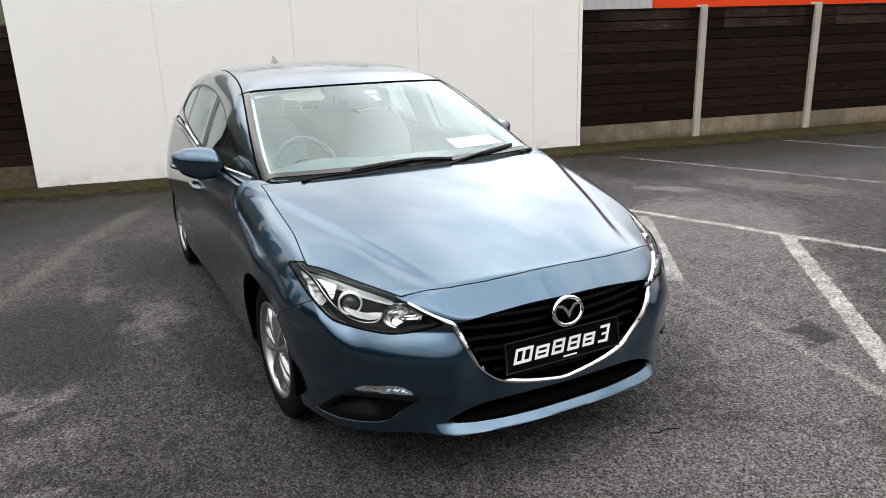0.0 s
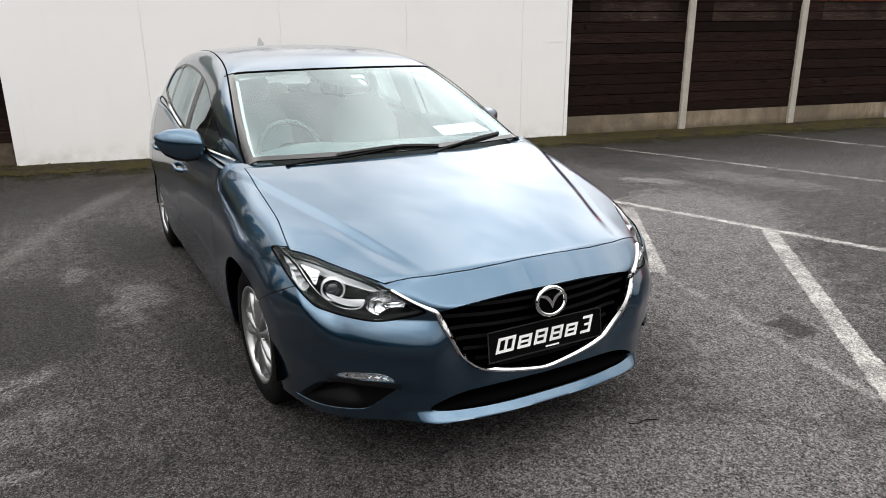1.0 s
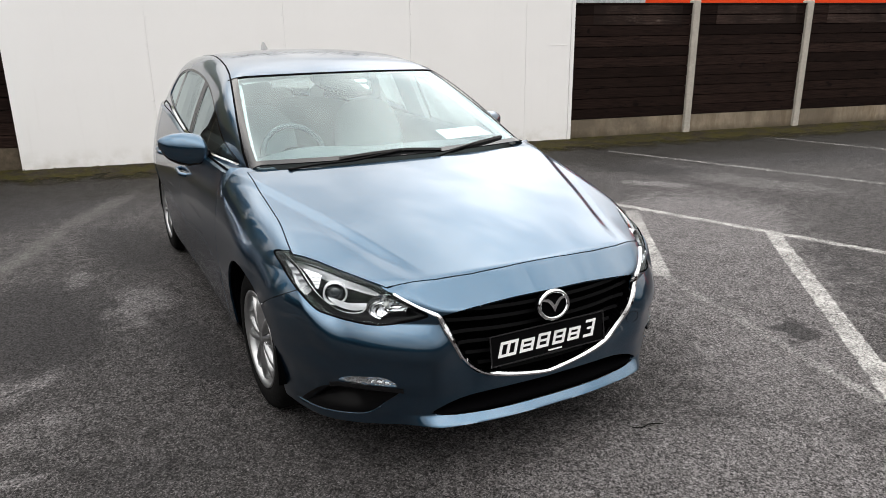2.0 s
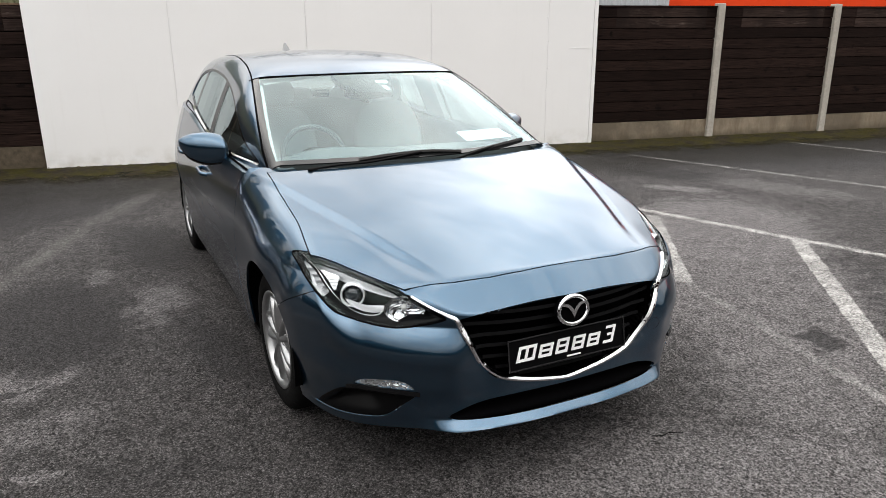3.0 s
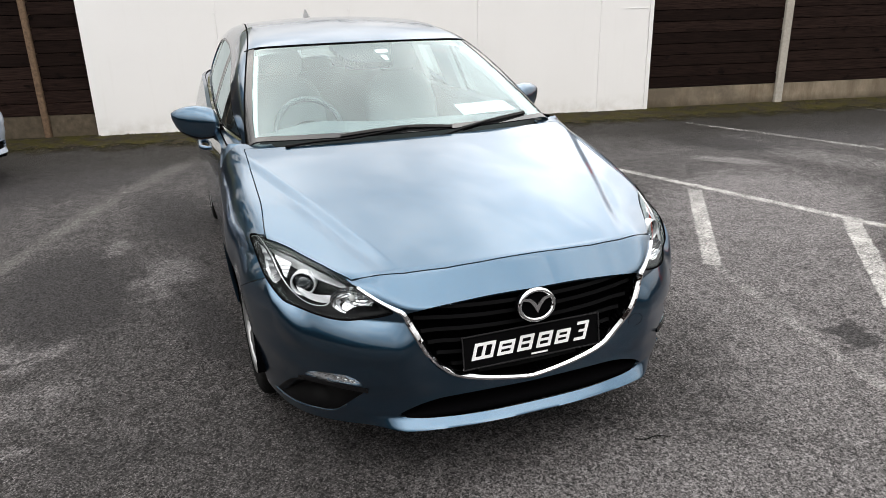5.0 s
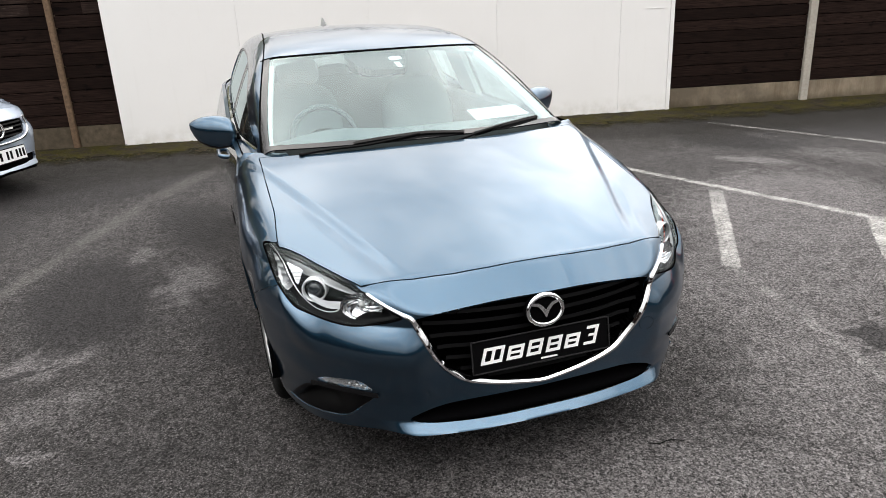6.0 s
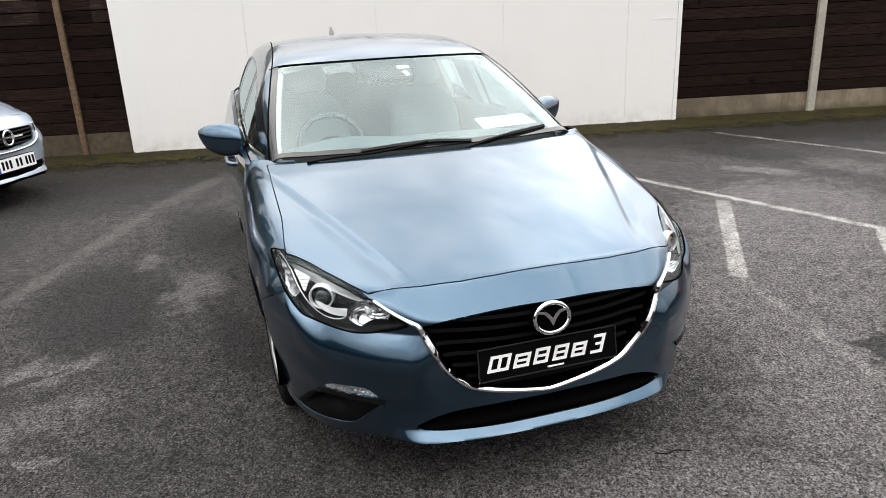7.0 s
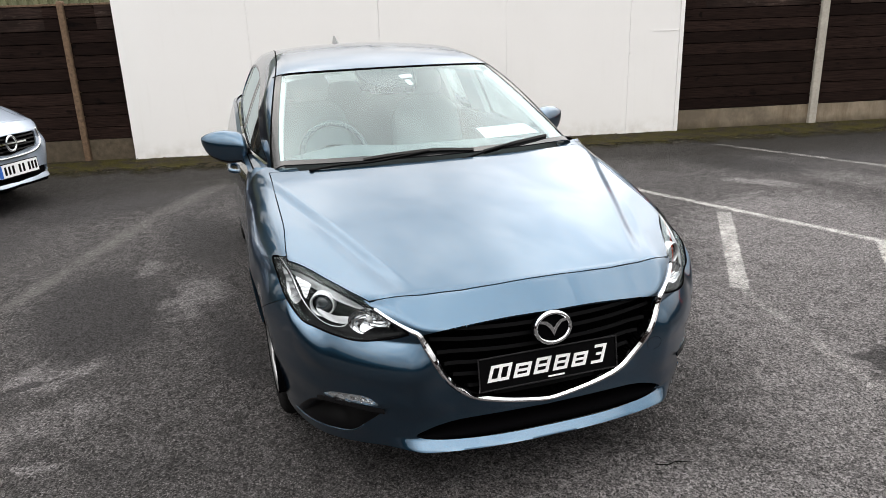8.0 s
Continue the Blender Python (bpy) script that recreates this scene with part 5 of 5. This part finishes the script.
            hi = cast(upper_body, np.array([[0.0, (y0 + y1) / 2, z1]]), np.array([s, 0.0, 0.0]))[0][0]
            vs = [(q - s * e, yy, zz) for zz, q in ((z0, lo), (1.0, lo), (z1, hi)) for e in (0.018, 0.055) for yy in (y0, y1)]
            mesh_part(name, vs, [[4 * k + a, 4 * k + b, 4 * k + 4 + b, 4 * k + 4 + a] for k in range(2) for a, b in ((0, 1), (1, 3), (3, 2), (2, 0))], TRIM_GREY, car, smooth=False)
        box_part("door_card", (min(s * 0.66, s * 0.74), 1.5, 0.3), (max(s * 0.66, s * 0.74), 3.5, 1.005), DASH, car, 0.02)
    # camera housing and inner mirror at the top of the screen
    patch = np.array([(-0.20, 2.02), (-0.185, 1.915), (-0.155, 1.83), (-0.09, 1.785), (0.06, 1.768), (0.09, 1.80), (0.14, 1.97), (0.14, 2.03)])
    C2 = cabin_grid(0.012, 0.9)[46:82]
    x, y, z = C2[..., 0], C2[..., 1], C2[..., 2]
    shell("sensor_cover", C2, np.where(z > 1.2, inside(patch, x, y), -1), upper_body, PLASTIC, car, up, 0.03, "dark sensor cover behind the windscreen", sink=0.008)
    for poly in ([(0.018, 1.905), (0.086, 1.912), (0.090, 1.875), (0.022, 1.868)], [(0.034, 1.845), (0.062, 1.847), (0.070, 1.795), (0.046, 1.790)]):
        shell("sticker", C2, np.where(z > 1.2, inside(np.array(poly), x, y), -1), upper_body, PAPER, car, up, 0.0, "small white sticker", sink=0.0055)
    lump("inner_mirror", (0.12, 0.02, 0.035), PLASTIC, car, pose(0.0, 2.03, 1.235, 10), 3)
    return car


blue_car = build_blue_car()
# price sheet lying on the dashboard against the screen
sheet_rows = [(0.285, 1.335, 1.028), (0.590, 1.385, 1.026), (0.560, 1.490, 1.060), (0.279, 1.450, 1.062)]
bm = bmesh.new()
low, high = [bm.verts.new(c) for c in sheet_rows], [bm.verts.new((c[0], c[1], c[2] + 0.0012)) for c in sheet_rows]
bm.faces.new(low[::-1])
bm.faces.new(high)
for k in range(4):
    bm.faces.new((low[k], low[(k + 1) % 4], high[(k + 1) % 4], high[k]))
tagged(part("paper_sheet", bm, PAPER), "white paper sheet lying on the car dashboard", "paper")


# ---- the yard ----
SITE = Matrix(((0.9785, 0.2063, 0, -1.894), (-0.2063, 0.9785, 0, 7.820), (0, 0, 1, 0), (0, 0, 0, 1)))  # x along the wall, y away from the yard

bm = bmesh.new()
vs = [bm.verts.new(c) for c in ((-600, -600, 0), (600, -600, 0), (600, 600, 0), (-600, 600, 0))]
bm.faces.new(vs)
tagged(part("ground", bm, TARMAC), "worn grey tarmac with dark damp patches, moss and painted car shade", "ground", kind="structure")


def road_line(a, b, width, seed, label, ragged=0.007, paint=ROAD_PAINT):
    rng = random.Random(seed)
    a, b = Vector((*a, 0)), Vector((*b, 0))
    d = (b - a).normalized()
    s = Vector((-d.y, d.x, 0))
    n = max(4, int((b - a).length / 0.025))
    bm = bmesh.new()
    rows = []
    for k in range(n + 1):
        p = a + (b - a) * k / n
        w1, w2 = (width / 2 + rng.uniform(-ragged, ragged) for _ in range(2))
        rows.append([bm.verts.new((q.x, q.y, h)) for q, h in ((p - s * w1, 0.0005), (p - s * w1 * 0.9, 0.003), (p + s * w2 * 0.9, 0.003), (p + s * w2, 0.0005))])
    for p, q in zip(rows, rows[1:]):
        for j in range(3):
            bm.faces.new((p[j], p[j + 1], q[j + 1], q[j]))
    bmesh.ops.recalc_face_normals(bm, faces=bm.faces)
    if bm.faces[0].normal.z < 0:
        bmesh.ops.reverse_faces(bm, faces=bm.faces)
    return tagged(part("parking_line", bm, paint), label, "parking line", "parking lines", "structure")


road_line((2.68, 3.96), (3.86, 0.15), 0.085, 1, "worn white painted parking line on tarmac")
road_line((2.93, 2.72), (1.89, 1.30), 0.11, 2, "short worn white parking line stub")
road_line((3.37, 1.60), (0.95, -1.12), 0.12, 3, "badly worn white bay line on tarmac", 0.010)
road_line((4.93, 5.30), (6.25, 1.35), 0.075, 4, "thin faded white bay line near the fence", paint=FADED_PAINT)
road_line((1.93, 1.42), (1.49, -0.40), 0.065, 6, "faint bay line almost worn away", 0.012, GHOST_PAINT)
road_line((7.70, 5.05), (8.35, 2.40), 0.075, 5, "thin faded white bay line near the fence", paint=FADED_PAINT)


def boarding():
    """White painted sheets fixed over the fence, with narrow joints and a batten at the end."""
    wall = thing("wall_white", "tall white painted board wall in front of the fence", "wall", SITE, kind="structure")
    cuts = [0.0, 1.56, 3.165, 4.78, 6.42, 7.095]
    for a, b in zip(cuts, cuts[1:]):
        box_part("panel", (a + 0.0012, 0.0, 0.012), (b - 0.0012, 0.018, 2.20), BOARDING, wall, 0.0015)
    box_part("backing_board", (0.01, 0.019, 0.02), (7.085, 0.030, 2.19), WHITE_INK, wall, 0.0)
    box_part("end_batten", (7.097, -0.012, 0.0), (7.150, 0.045, 2.20), BOARDING, wall, 0.003)
    box_part("foot_batten", (0.05, 0.032, -0.05), (7.05, 0.06, 0.10), CORE, wall, 0.0)
    rng = random.Random(4)
    for s in cuts[1:-1]:
        for z in (1.43, 1.06, 0.78, 0.12, 1.75, 2.02):
            bm = bmesh.new()
            lathe(bm, [(0.0, 0.004), (0.010, 0.003), (0.014, 0.0)], 10, SITE.inverted() @ SITE @ pose(s + rng.uniform(-0.02, 0.02), 0.0, z + rng.uniform(-0.02, 0.02), 90))
            part("screw_cap", bm, BOARDING, wall)
    box_part("cover_strip", (6.74, -0.004, 1.335), (7.06, 0.0, 1.345), BOARDING, wall, 0.001)
    return wall


boarding()


def fence(name, posts, brown, label):
    """Concrete posts, a gravel board at the foot, and eleven dark boards a bay."""
    f = thing(name, label, "fence", SITE, kind="structure")
    for a, b in zip(posts, posts[1:]):
        box_part("gravel_board", (a + 0.045, 0.085, -0.05), (b - 0.045, 0.135, 0.275), CONCRETE_DARK if brown else CONCRETE, f, 0.006)
        for k in range(11):
            z = 0.283 + k * 0.1458
            box_part("board", (a + 0.04, 0.082 + 0.004 * (k % 2), z), (b - 0.04, 0.118, z + 0.1375), WOOD, f, 0.004)
        for k in (9, 10):
            z = 0.283 + k * 0.1458
            box_part("faded_patch", (a + 0.38, 0.0795 + 0.004 * (k % 2), z + 0.006), (b - 0.22, 0.083 + 0.004 * (k % 2), z + 0.1345), FADED, f, 0.001)
        box_part("board_back", (a + 0.046, 0.119, 0.262), (b - 0.046, 0.125, 1.88), CORE, f, 0.0)
        box_part("capping", (a + 0.045, 0.070, 1.8785), (b - 0.045, 0.130, 1.902), WOOD if not brown else POST_BROWN, f, 0.003)
    for s in posts:
        bm = bmesh.new()
        box(bm, (s - (0.037 if brown else 0.055), 0.035, -0.1), (s + (0.037 if brown else 0.055), 0.165, 1.935), 0.03 if brown else 0.012)
        part("post", bm, POST_BROWN if brown else POST_GREY, f)
    return f


fence("fence_right", [7.10, 9.145, 11.185, 13.22, 15.26, 17.30, 19.34], False, "dark stained board fence with grey concrete posts")
fence("fence_left", [-9.15, -7.02, -4.88, -2.74, -0.60, 1.5], True, "dark board fence with brown stained posts")


def verge():
    """Low uneven strip of soil and moss between the tarmac and the fence."""
    rng = np.random.default_rng(5)
    xs = np.arange(-9.2, 20.0, 0.06)
    ts = np.linspace(0, 1, 15)
    wob = np.interp(xs, xs[::6], np.cumsum(rng.normal(0, 0.006, len(xs[::6]))) * 0.6 + rng.normal(0, 0.012, len(xs[::6])))
    front = -1.07 + 0.010 * (xs - 6) + wob
    front = np.minimum(front, -0.55)
    vs = []
    for k, a in enumerate(xs):
        for t in ts:
            rise = 0.004 + 0.012 * t * t + (0.007 * rng.random() if 0 < t < 1 else 0)
            vs.append((a, front[k] + (0.10 - front[k]) * t, rise if t > 0 else -0.003))
    m = len(ts)
    ob = mesh_part("verge", [tuple(SITE @ Vector(q)) for q in vs], [[i * m + j, (i + 1) * m + j, (i + 1) * m + j + 1, i * m + j + 1] for i in range(len(xs) - 1) for j in range(m - 1)], VERGE, None, smooth=True)
    return tagged(ob, "damp strip of soil and moss along the fence", "verge", kind="structure")


verge()


def litter():
    """Dead leaves, grit and pale chips gathered at the foot of the fence."""
    rng = random.Random(17)
    bm = bmesh.new()
    for k in range(900):
        a = rng.uniform(-8.5, 17.5)
        back = rng.random() ** 1.8
        y = 0.07 - 1.0 * back
        if 0 < a < 7.17:
            y = min(y, -0.03)
        r = rng.uniform(0.006, 0.020)
        base = Vector((a, y, 0.022 + 0.004 * (1 - back)))
        turn = Matrix.Rotation(rng.uniform(0, 6.3), 3, "Z") @ Matrix.Rotation(rng.uniform(-0.5, 0.5), 3, "X")
        ring = [base + turn @ Vector((r * rng.uniform(0.7, 1.2) * math.cos(q), 0.6 * r * rng.uniform(0.7, 1.2) * math.sin(q), 0)) for q in (0, 1.2, 2.4, 3.5, 4.6, 5.5)]
        top = base + Vector((0, 0, r * rng.uniform(0.15, 0.45)))
        vs = [bm.verts.new(SITE @ q) for q in ring]
        t = bm.verts.new(SITE @ top)
        for i in range(6):
            bm.faces.new((vs[i], vs[(i + 1) % 6], t))
    return tagged(part("litter", bm, LITTER), "dead leaves and grit along the foot of the fence", "litter", kind="stuff")


litter()


def cladding(name, a, b, y, z0, z1, mat, label, pitch=0.2, deep=0.03):
    """A shed wall of ribbed sheet, seen over the fence."""
    bm = bmesh.new()
    prof, s = [], a
    while s < b:
        prof += [(s, 0), (s + pitch * 0.35, 0), (s + pitch * 0.5, -deep), (s + pitch * 0.85, -deep)]
        s += pitch
    lo, hi = [bm.verts.new((p, y + q, z0)) for p, q in prof], [bm.verts.new((p, y + q, z1)) for p, q in prof]
    for k in range(len(prof) - 1):
        bm.faces.new((lo[k], lo[k + 1], hi[k + 1], hi[k]))
    box(bm, (a, y + 0.02, z0), (b, y + 4.0, z1 - 0.05))
    bm.transform(SITE)
    return tagged(part(name, bm, mat), label, "shed", kind="structure")


cladding("shed_grey", 6.2, 9.15, 1.6, 0, 3.1, STEEL_GREY, "pale grey ribbed metal shed behind the fence", 0.16)
cladding("shed_red", 9.2, 34, 1.9, 0, 2.75, STEEL_RED, "red ribbed metal shed behind the fence", 0.9, 0.02)
cladding("shed_olive", -14, 1.2, 1.2, 0, 3.0, STEEL_GREEN, "olive ribbed metal shed behind the fence", 0.13)

# plain walls that close the place beside and behind the camera
for name, lo, hi, mat, label in (("building_west", (-15.5, -14, 0), (-11.2, 6.5, 3.2), WOOD, "plain dark timber building beside the yard"),
                                 ("yard_wall_south", (-11.2, -14.3, 0), (19.0, -14, 2.6), WOOD, "plain dark timber yard wall"), ("yard_wall_east", (19.0, -14, 0), (19.3, 3.6, 2.2), WOOD, "plain dark timber yard wall")):
    tagged(box_part(name, lo, hi, mat, None, 0.01), label, "wall", kind="structure")


def silver_car():
    """A silver-blue hatchback of which only the nose comes into view."""
    car = thing("parked_car", "silver blue hatchback parked by the fence, nose outwards", "car", pose(-2.715, 5.46, 0, 0, 0, 60) @ Matrix.Diagonal((0.92, 0.92, 1.07, 1)))
    mid = np.array([0, 2.0, 0.5])
    H = side_grid(2.2, 1.2)
    for s in (-1, 1):
        S = H * np.array([s, 1, 1])
        x, y, z = S[..., 0], S[..., 1], S[..., 2]
        keep = np.minimum.reduce([z - 0.245, arch(y, z, FRONT_WHEEL), arch(y, z, REAR_WHEEL), -in_hood(x, y) - 0.003, belt(y) + 0.02 - z, -np.where(y < 0.9, in_lamp(x, y, z), -1) - 0.002,
                                  -inside(np.array([(-0.1, 0.675), (0.36, 0.665), (0.40, 0.62), (0.36, 0.53), (-0.1, 0.49)]), np.abs(x), z), -inside(np.array([(-0.1, 0.345), (0.5, 0.345), (0.56, 0.29), (-0.1, 0.265)]), np.abs(x), z)])
        shell("body_side", S, keep, lower_body, SILVER, car, mid, 0.02)
        back = np.minimum(np.minimum(z - 0.22, belt(y) - z), np.minimum(arch(y, z, FRONT_WHEEL), arch(y, z, REAR_WHEEL)))
        v, f, _ = clip_grid(S, np.minimum(back, -in_hood(x, y)))
        v = v + inward(lower_body, v) * 0.03
        mesh_part("inner_body", v, face_out(v, f, mid), CORE, car)
        lamp = new("headlight")
        lamp.parent = car
        d = np.where(y < 0.9, in_lamp(x, y, z), -1)
        shell("lens", S[:45], d[:45], lower_body, LENS, lamp, mid, 0.0)
        v, f, _ = clip_grid(S[:45], d[:45])
        v = v + np.array([0, 0.02, 0])
        mesh_part("reflector", v, face_out(v, f, mid), REFLECTOR, lamp)
        for wy in (FRONT_WHEEL, REAR_WHEEL):
            wheel(car, s * 0.782, wy, s)
    u, v = np.meshgrid(np.linspace(-0.80, 0.80, 61), np.linspace(0.06, 1.34, 50), indexing="ij")
    B = np.stack([u, v, hood_z(u, v)], -1)
    shell("bonnet", B, in_hood(u, v) - 0.003, lower_body, SILVER, car, (0, 0.8, 0.2), 0.016)
    C = cabin_grid(0.06, 3)
    x, y, z = C[..., 0], C[..., 1], C[..., 2]
    shell("cabin", C, np.minimum(z - belt(y) + 0.03, 0 * z + 1), upper_body, SILVER, car, (0, 2.4, 0.9), 0.01, sink=0.012)
    ax = np.abs(x)
    shell("windscreen", C, np.minimum.reduce([0.60 - ax + 0.1 * (2 - y), 2.0 - y, y - 1.2 - 0.27 * ax ** 2]), upper_body, FRIT, car, (0, 2.4, 0.9), 0.0)
    shell("side_windows", C, inside(WINDOWS, y, z), upper_body, FRIT, car, (0, 2.4, 0.9), 0.0)
    for zz in (0.64, 0.605, 0.57, 0.535, 0.50):
        xs = np.linspace(-0.40, 0.40, 25)
        p = surface_y(xs, np.full(25, zz)) + np.array([0, 0.012, 0])
        sweep("grille_slat", p, np.tile([0, 1.0, 0], (25, 1)), np.tile([0, 0.0, 1.0], (25, 1)), [(-0.004, -0.006), (0.02, -0.01), (0.02, 0.006), (0.0, 0.008)], GLOSS_BLACK, car)
    xs = np.linspace(-0.20, 0.20, 21)
    p = surface_y(xs, np.full(21, 0.60)) + np.array([0, -0.006, 0])
    sweep("chrome_bar", p, np.tile([0, 1.0, 0], (21, 1)), np.tile([0, 0.0, 1.0], (21, 1)), [(-0.012, -0.008), (0.02, -0.010), (0.02, 0.010), (-0.012, 0.008)], CHROME, car)
    for s in (-1, 1):
        loop = outline([(0.41, 0.68), (0.435, 0.60), (0.40, 0.53), (0.30, 0.487), (0.0, 0.478)], 6, False)
        p = surface_y(loop[:, 0], loop[:, 1]) * np.array([s, 1, 1]) + np.array([0, -0.004, 0])
        tube("grille_trim", [tuple(q) for q in p[::3]], 0.012, CHROME, car)
    bm = bmesh.new()
    lathe(bm, [(0.052, 0), (0.054, 0.01), (0.062, 0.013), (0.068, 0.01), (0.07, 0)], 36)
    bm.transform(pose(0, -0.02, 0.60, 90))
    part("badge_ring", bm, CHROME, car, smooth=True)
    box_part("badge_bar", (-0.055, -0.034, 0.594), (0.055, -0.024, 0.608), CHROME, car, 0.002)
    plate = new("number_plate")
    plate.parent = car
    plate.matrix_local = pose(0.01, -0.035, 0.385, 86, 0, 0)
    box_part("plate_board", (-0.27, -0.062, -0.01), (0.27, 0.062, 0), PLATE_BLACK, plate, 0.003)
    box_part("plate_face", (-0.26, -0.055, 0), (0.26, 0.055, 0.003), WHITE_INK, plate, 0.001)
    box_part("plate_band", (-0.258, -0.053, 0.003), (-0.212, 0.053, 0.004), material("plate_blue", (0.02, 0.12, 0.5), 0.4), plate, 0.0)
    for a in (-0.185, -0.135, -0.085, 0.0, 0.05, 0.125, 0.17, 0.215):
        box_part("dark_bar", (a, -0.035, 0.003), (a + 0.028, 0.035, 0.0042), PLATE_BLACK, plate, 0.0)
    v, f, _ = clip_grid(mirror_x(H[:45]), np.where(mirror_x(H[:45])[..., 1] < 0.6, in_intake(mirror_x(H[:45])[..., 0] * 0.85, mirror_x(H[:45])[..., 2]) + 0.02, -1))
    v = v + np.array([0, 0.05, 0])
    mesh_part("intake_backing", v, face_out(v, f, mid), CORE, car)
    box_part("underbody", (-0.7, 0.25, 0.16), (0.7, 4.1, 0.24), CORE, car)
    return car


silver_car()


def bare_tree(place, height, seed):
    """A leafless tree behind the sheds: trunk, limbs and many fine twigs."""
    rng = random.Random(seed)
    tree = thing("tree", "tall leafless tree standing behind the sheds", "tree", Matrix.Translation(place), "bare trees")
    verts, faces = {"trunk": [], "limb": []}, {"trunk": [], "limb": []}

    def stick(key, a, b, ra, rb, sides):
        d = (b - a).normalized()
        s = d.orthogonal().normalized()
        u = d.cross(s)
        n = len(verts[key])
        for c, r in ((a, ra), (b, rb)):
            for k in range(sides):
                q = 2 * math.pi * k / sides
                verts[key].append(tuple(c + s * (r * math.cos(q)) + u * (r * math.sin(q))))
        for k in range(sides):
            faces[key].append([n + k, n + (k + 1) % sides, n + sides + (k + 1) % sides, n + sides + k])

    def grow(a, d, length, r, depth):
        parts = 3 if depth > 1 else 2
        for k in range(parts):
            b = a + d * (length / parts)
            stick("trunk" if depth >= 5 else "limb", a, b, r, r * 0.82, 7 if depth >= 4 else 4)
            a, r = b, r * 0.82
            d = (d + Vector((rng.uniform(-0.22, 0.22), rng.uniform(-0.22, 0.22), rng.uniform(-0.02, 0.16)))).normalized()
            if depth > 0 and (k > 0 or depth < 5):
                side = (d + Vector((rng.uniform(-1, 1), rng.uniform(-1, 1), rng.uniform(-0.1, 0.5)))).normalized()
                grow(a, side, length * rng.uniform(0.5, 0.72), r * 0.6, depth - 1)
        if depth > 0:
            grow(a, d, length * 0.6, r * 0.8, depth - 1)

    grow(Vector((0, 0, -0.2)), Vector((0, 0, 1)), height * 0.45, height * 0.02, 5)
    mesh_part("trunk", verts["trunk"], faces["trunk"], BARK, tree)
    tagged(mesh_part("crown", verts["limb"], faces["limb"], BARK, tree), kind="stuff")
    return tree


for place, height, seed in (((-5.5, 17.5, 0), 9.5, 3), ((-2.2, 16.5, 0), 6.4, 8), ((0.6, 17.0, 0), 6.6, 12), ((3.2, 16.0, 0), 5.7, 21), ((5.9, 17.0, 0), 6.0, 30), ((-9.5, 15.5, 0), 11.5, 41), ((-13.5, 11.0, 0), 11.0, 52)):
    bare_tree(Vector(place), height, seed)


def conifer(place, height, seed):
    """A dark evergreen: trunk and a ragged crown of many small sprays."""
    rng = np.random.default_rng(seed)
    tree = thing("conifer_tree", "dark evergreen tree standing behind the sheds", "tree", Matrix.Translation(place), "evergreen trees")
    bm = bmesh.new()
    lathe(bm, [(0.16, -0.1), (0.13, height * 0.3), (0.07, height * 0.7), (0.015, height * 0.97)], 8)
    part("trunk", bm, BARK, tree, smooth=True)
    n = 2600
    t = rng.random(n) ** 0.8
    lean = rng.uniform(0, 2 * math.pi, n)
    bough = 0.75 + 0.25 * np.sin(lean * 5 + t * 40)
    r = (0.12 + height * 0.21 * (1 - t) ** 0.85) * bough * rng.random(n) ** 0.35
    mid = np.stack([r * np.cos(lean), r * np.sin(lean), height * (0.08 + 0.92 * t) - 0.25 * r], -1)
    out = np.stack([np.cos(lean), np.sin(lean), -0.45 + 0 * lean], -1) * rng.uniform(0.16, 0.34, n)[:, None]
    wide = np.stack([-np.sin(lean), np.cos(lean), rng.uniform(-0.5, 0.5, n)], -1) * rng.uniform(0.06, 0.13, n)[:, None]
    verts = np.concatenate([mid - out * 0.4, mid + wide, mid + out, mid - wide], 1).reshape(-1, 3)
    tagged(mesh_part("crown", verts, [[4 * k, 4 * k + 1, 4 * k + 2, 4 * k + 3] for k in range(n)], LEAF, tree, smooth=False), kind="stuff")
    return tree


for place, height, seed in (((-13.0, 13.0, 0), 8.6, 1), ((-11.0, 14.2, 0), 9.4, 2), ((-9.0, 13.6, 0), 8.2, 3), ((-7.2, 14.8, 0), 9.0, 4), ((-15.0, 10.5, 0), 8.8, 5), ((-4.9, 15.4, 0), 6.6, 6)):
    conifer(Vector(place), height, seed)

# a dry twig on the tarmac
tagged(tube("twig", [(0.40, -0.01, 0.004), (0.44, -0.03, 0.006), (0.48, -0.025, 0.005), (0.53, -0.05, 0.006)], 0.0022, RUBBER, None, sides=6), "thin dark dry twig lying on tarmac", "twig")
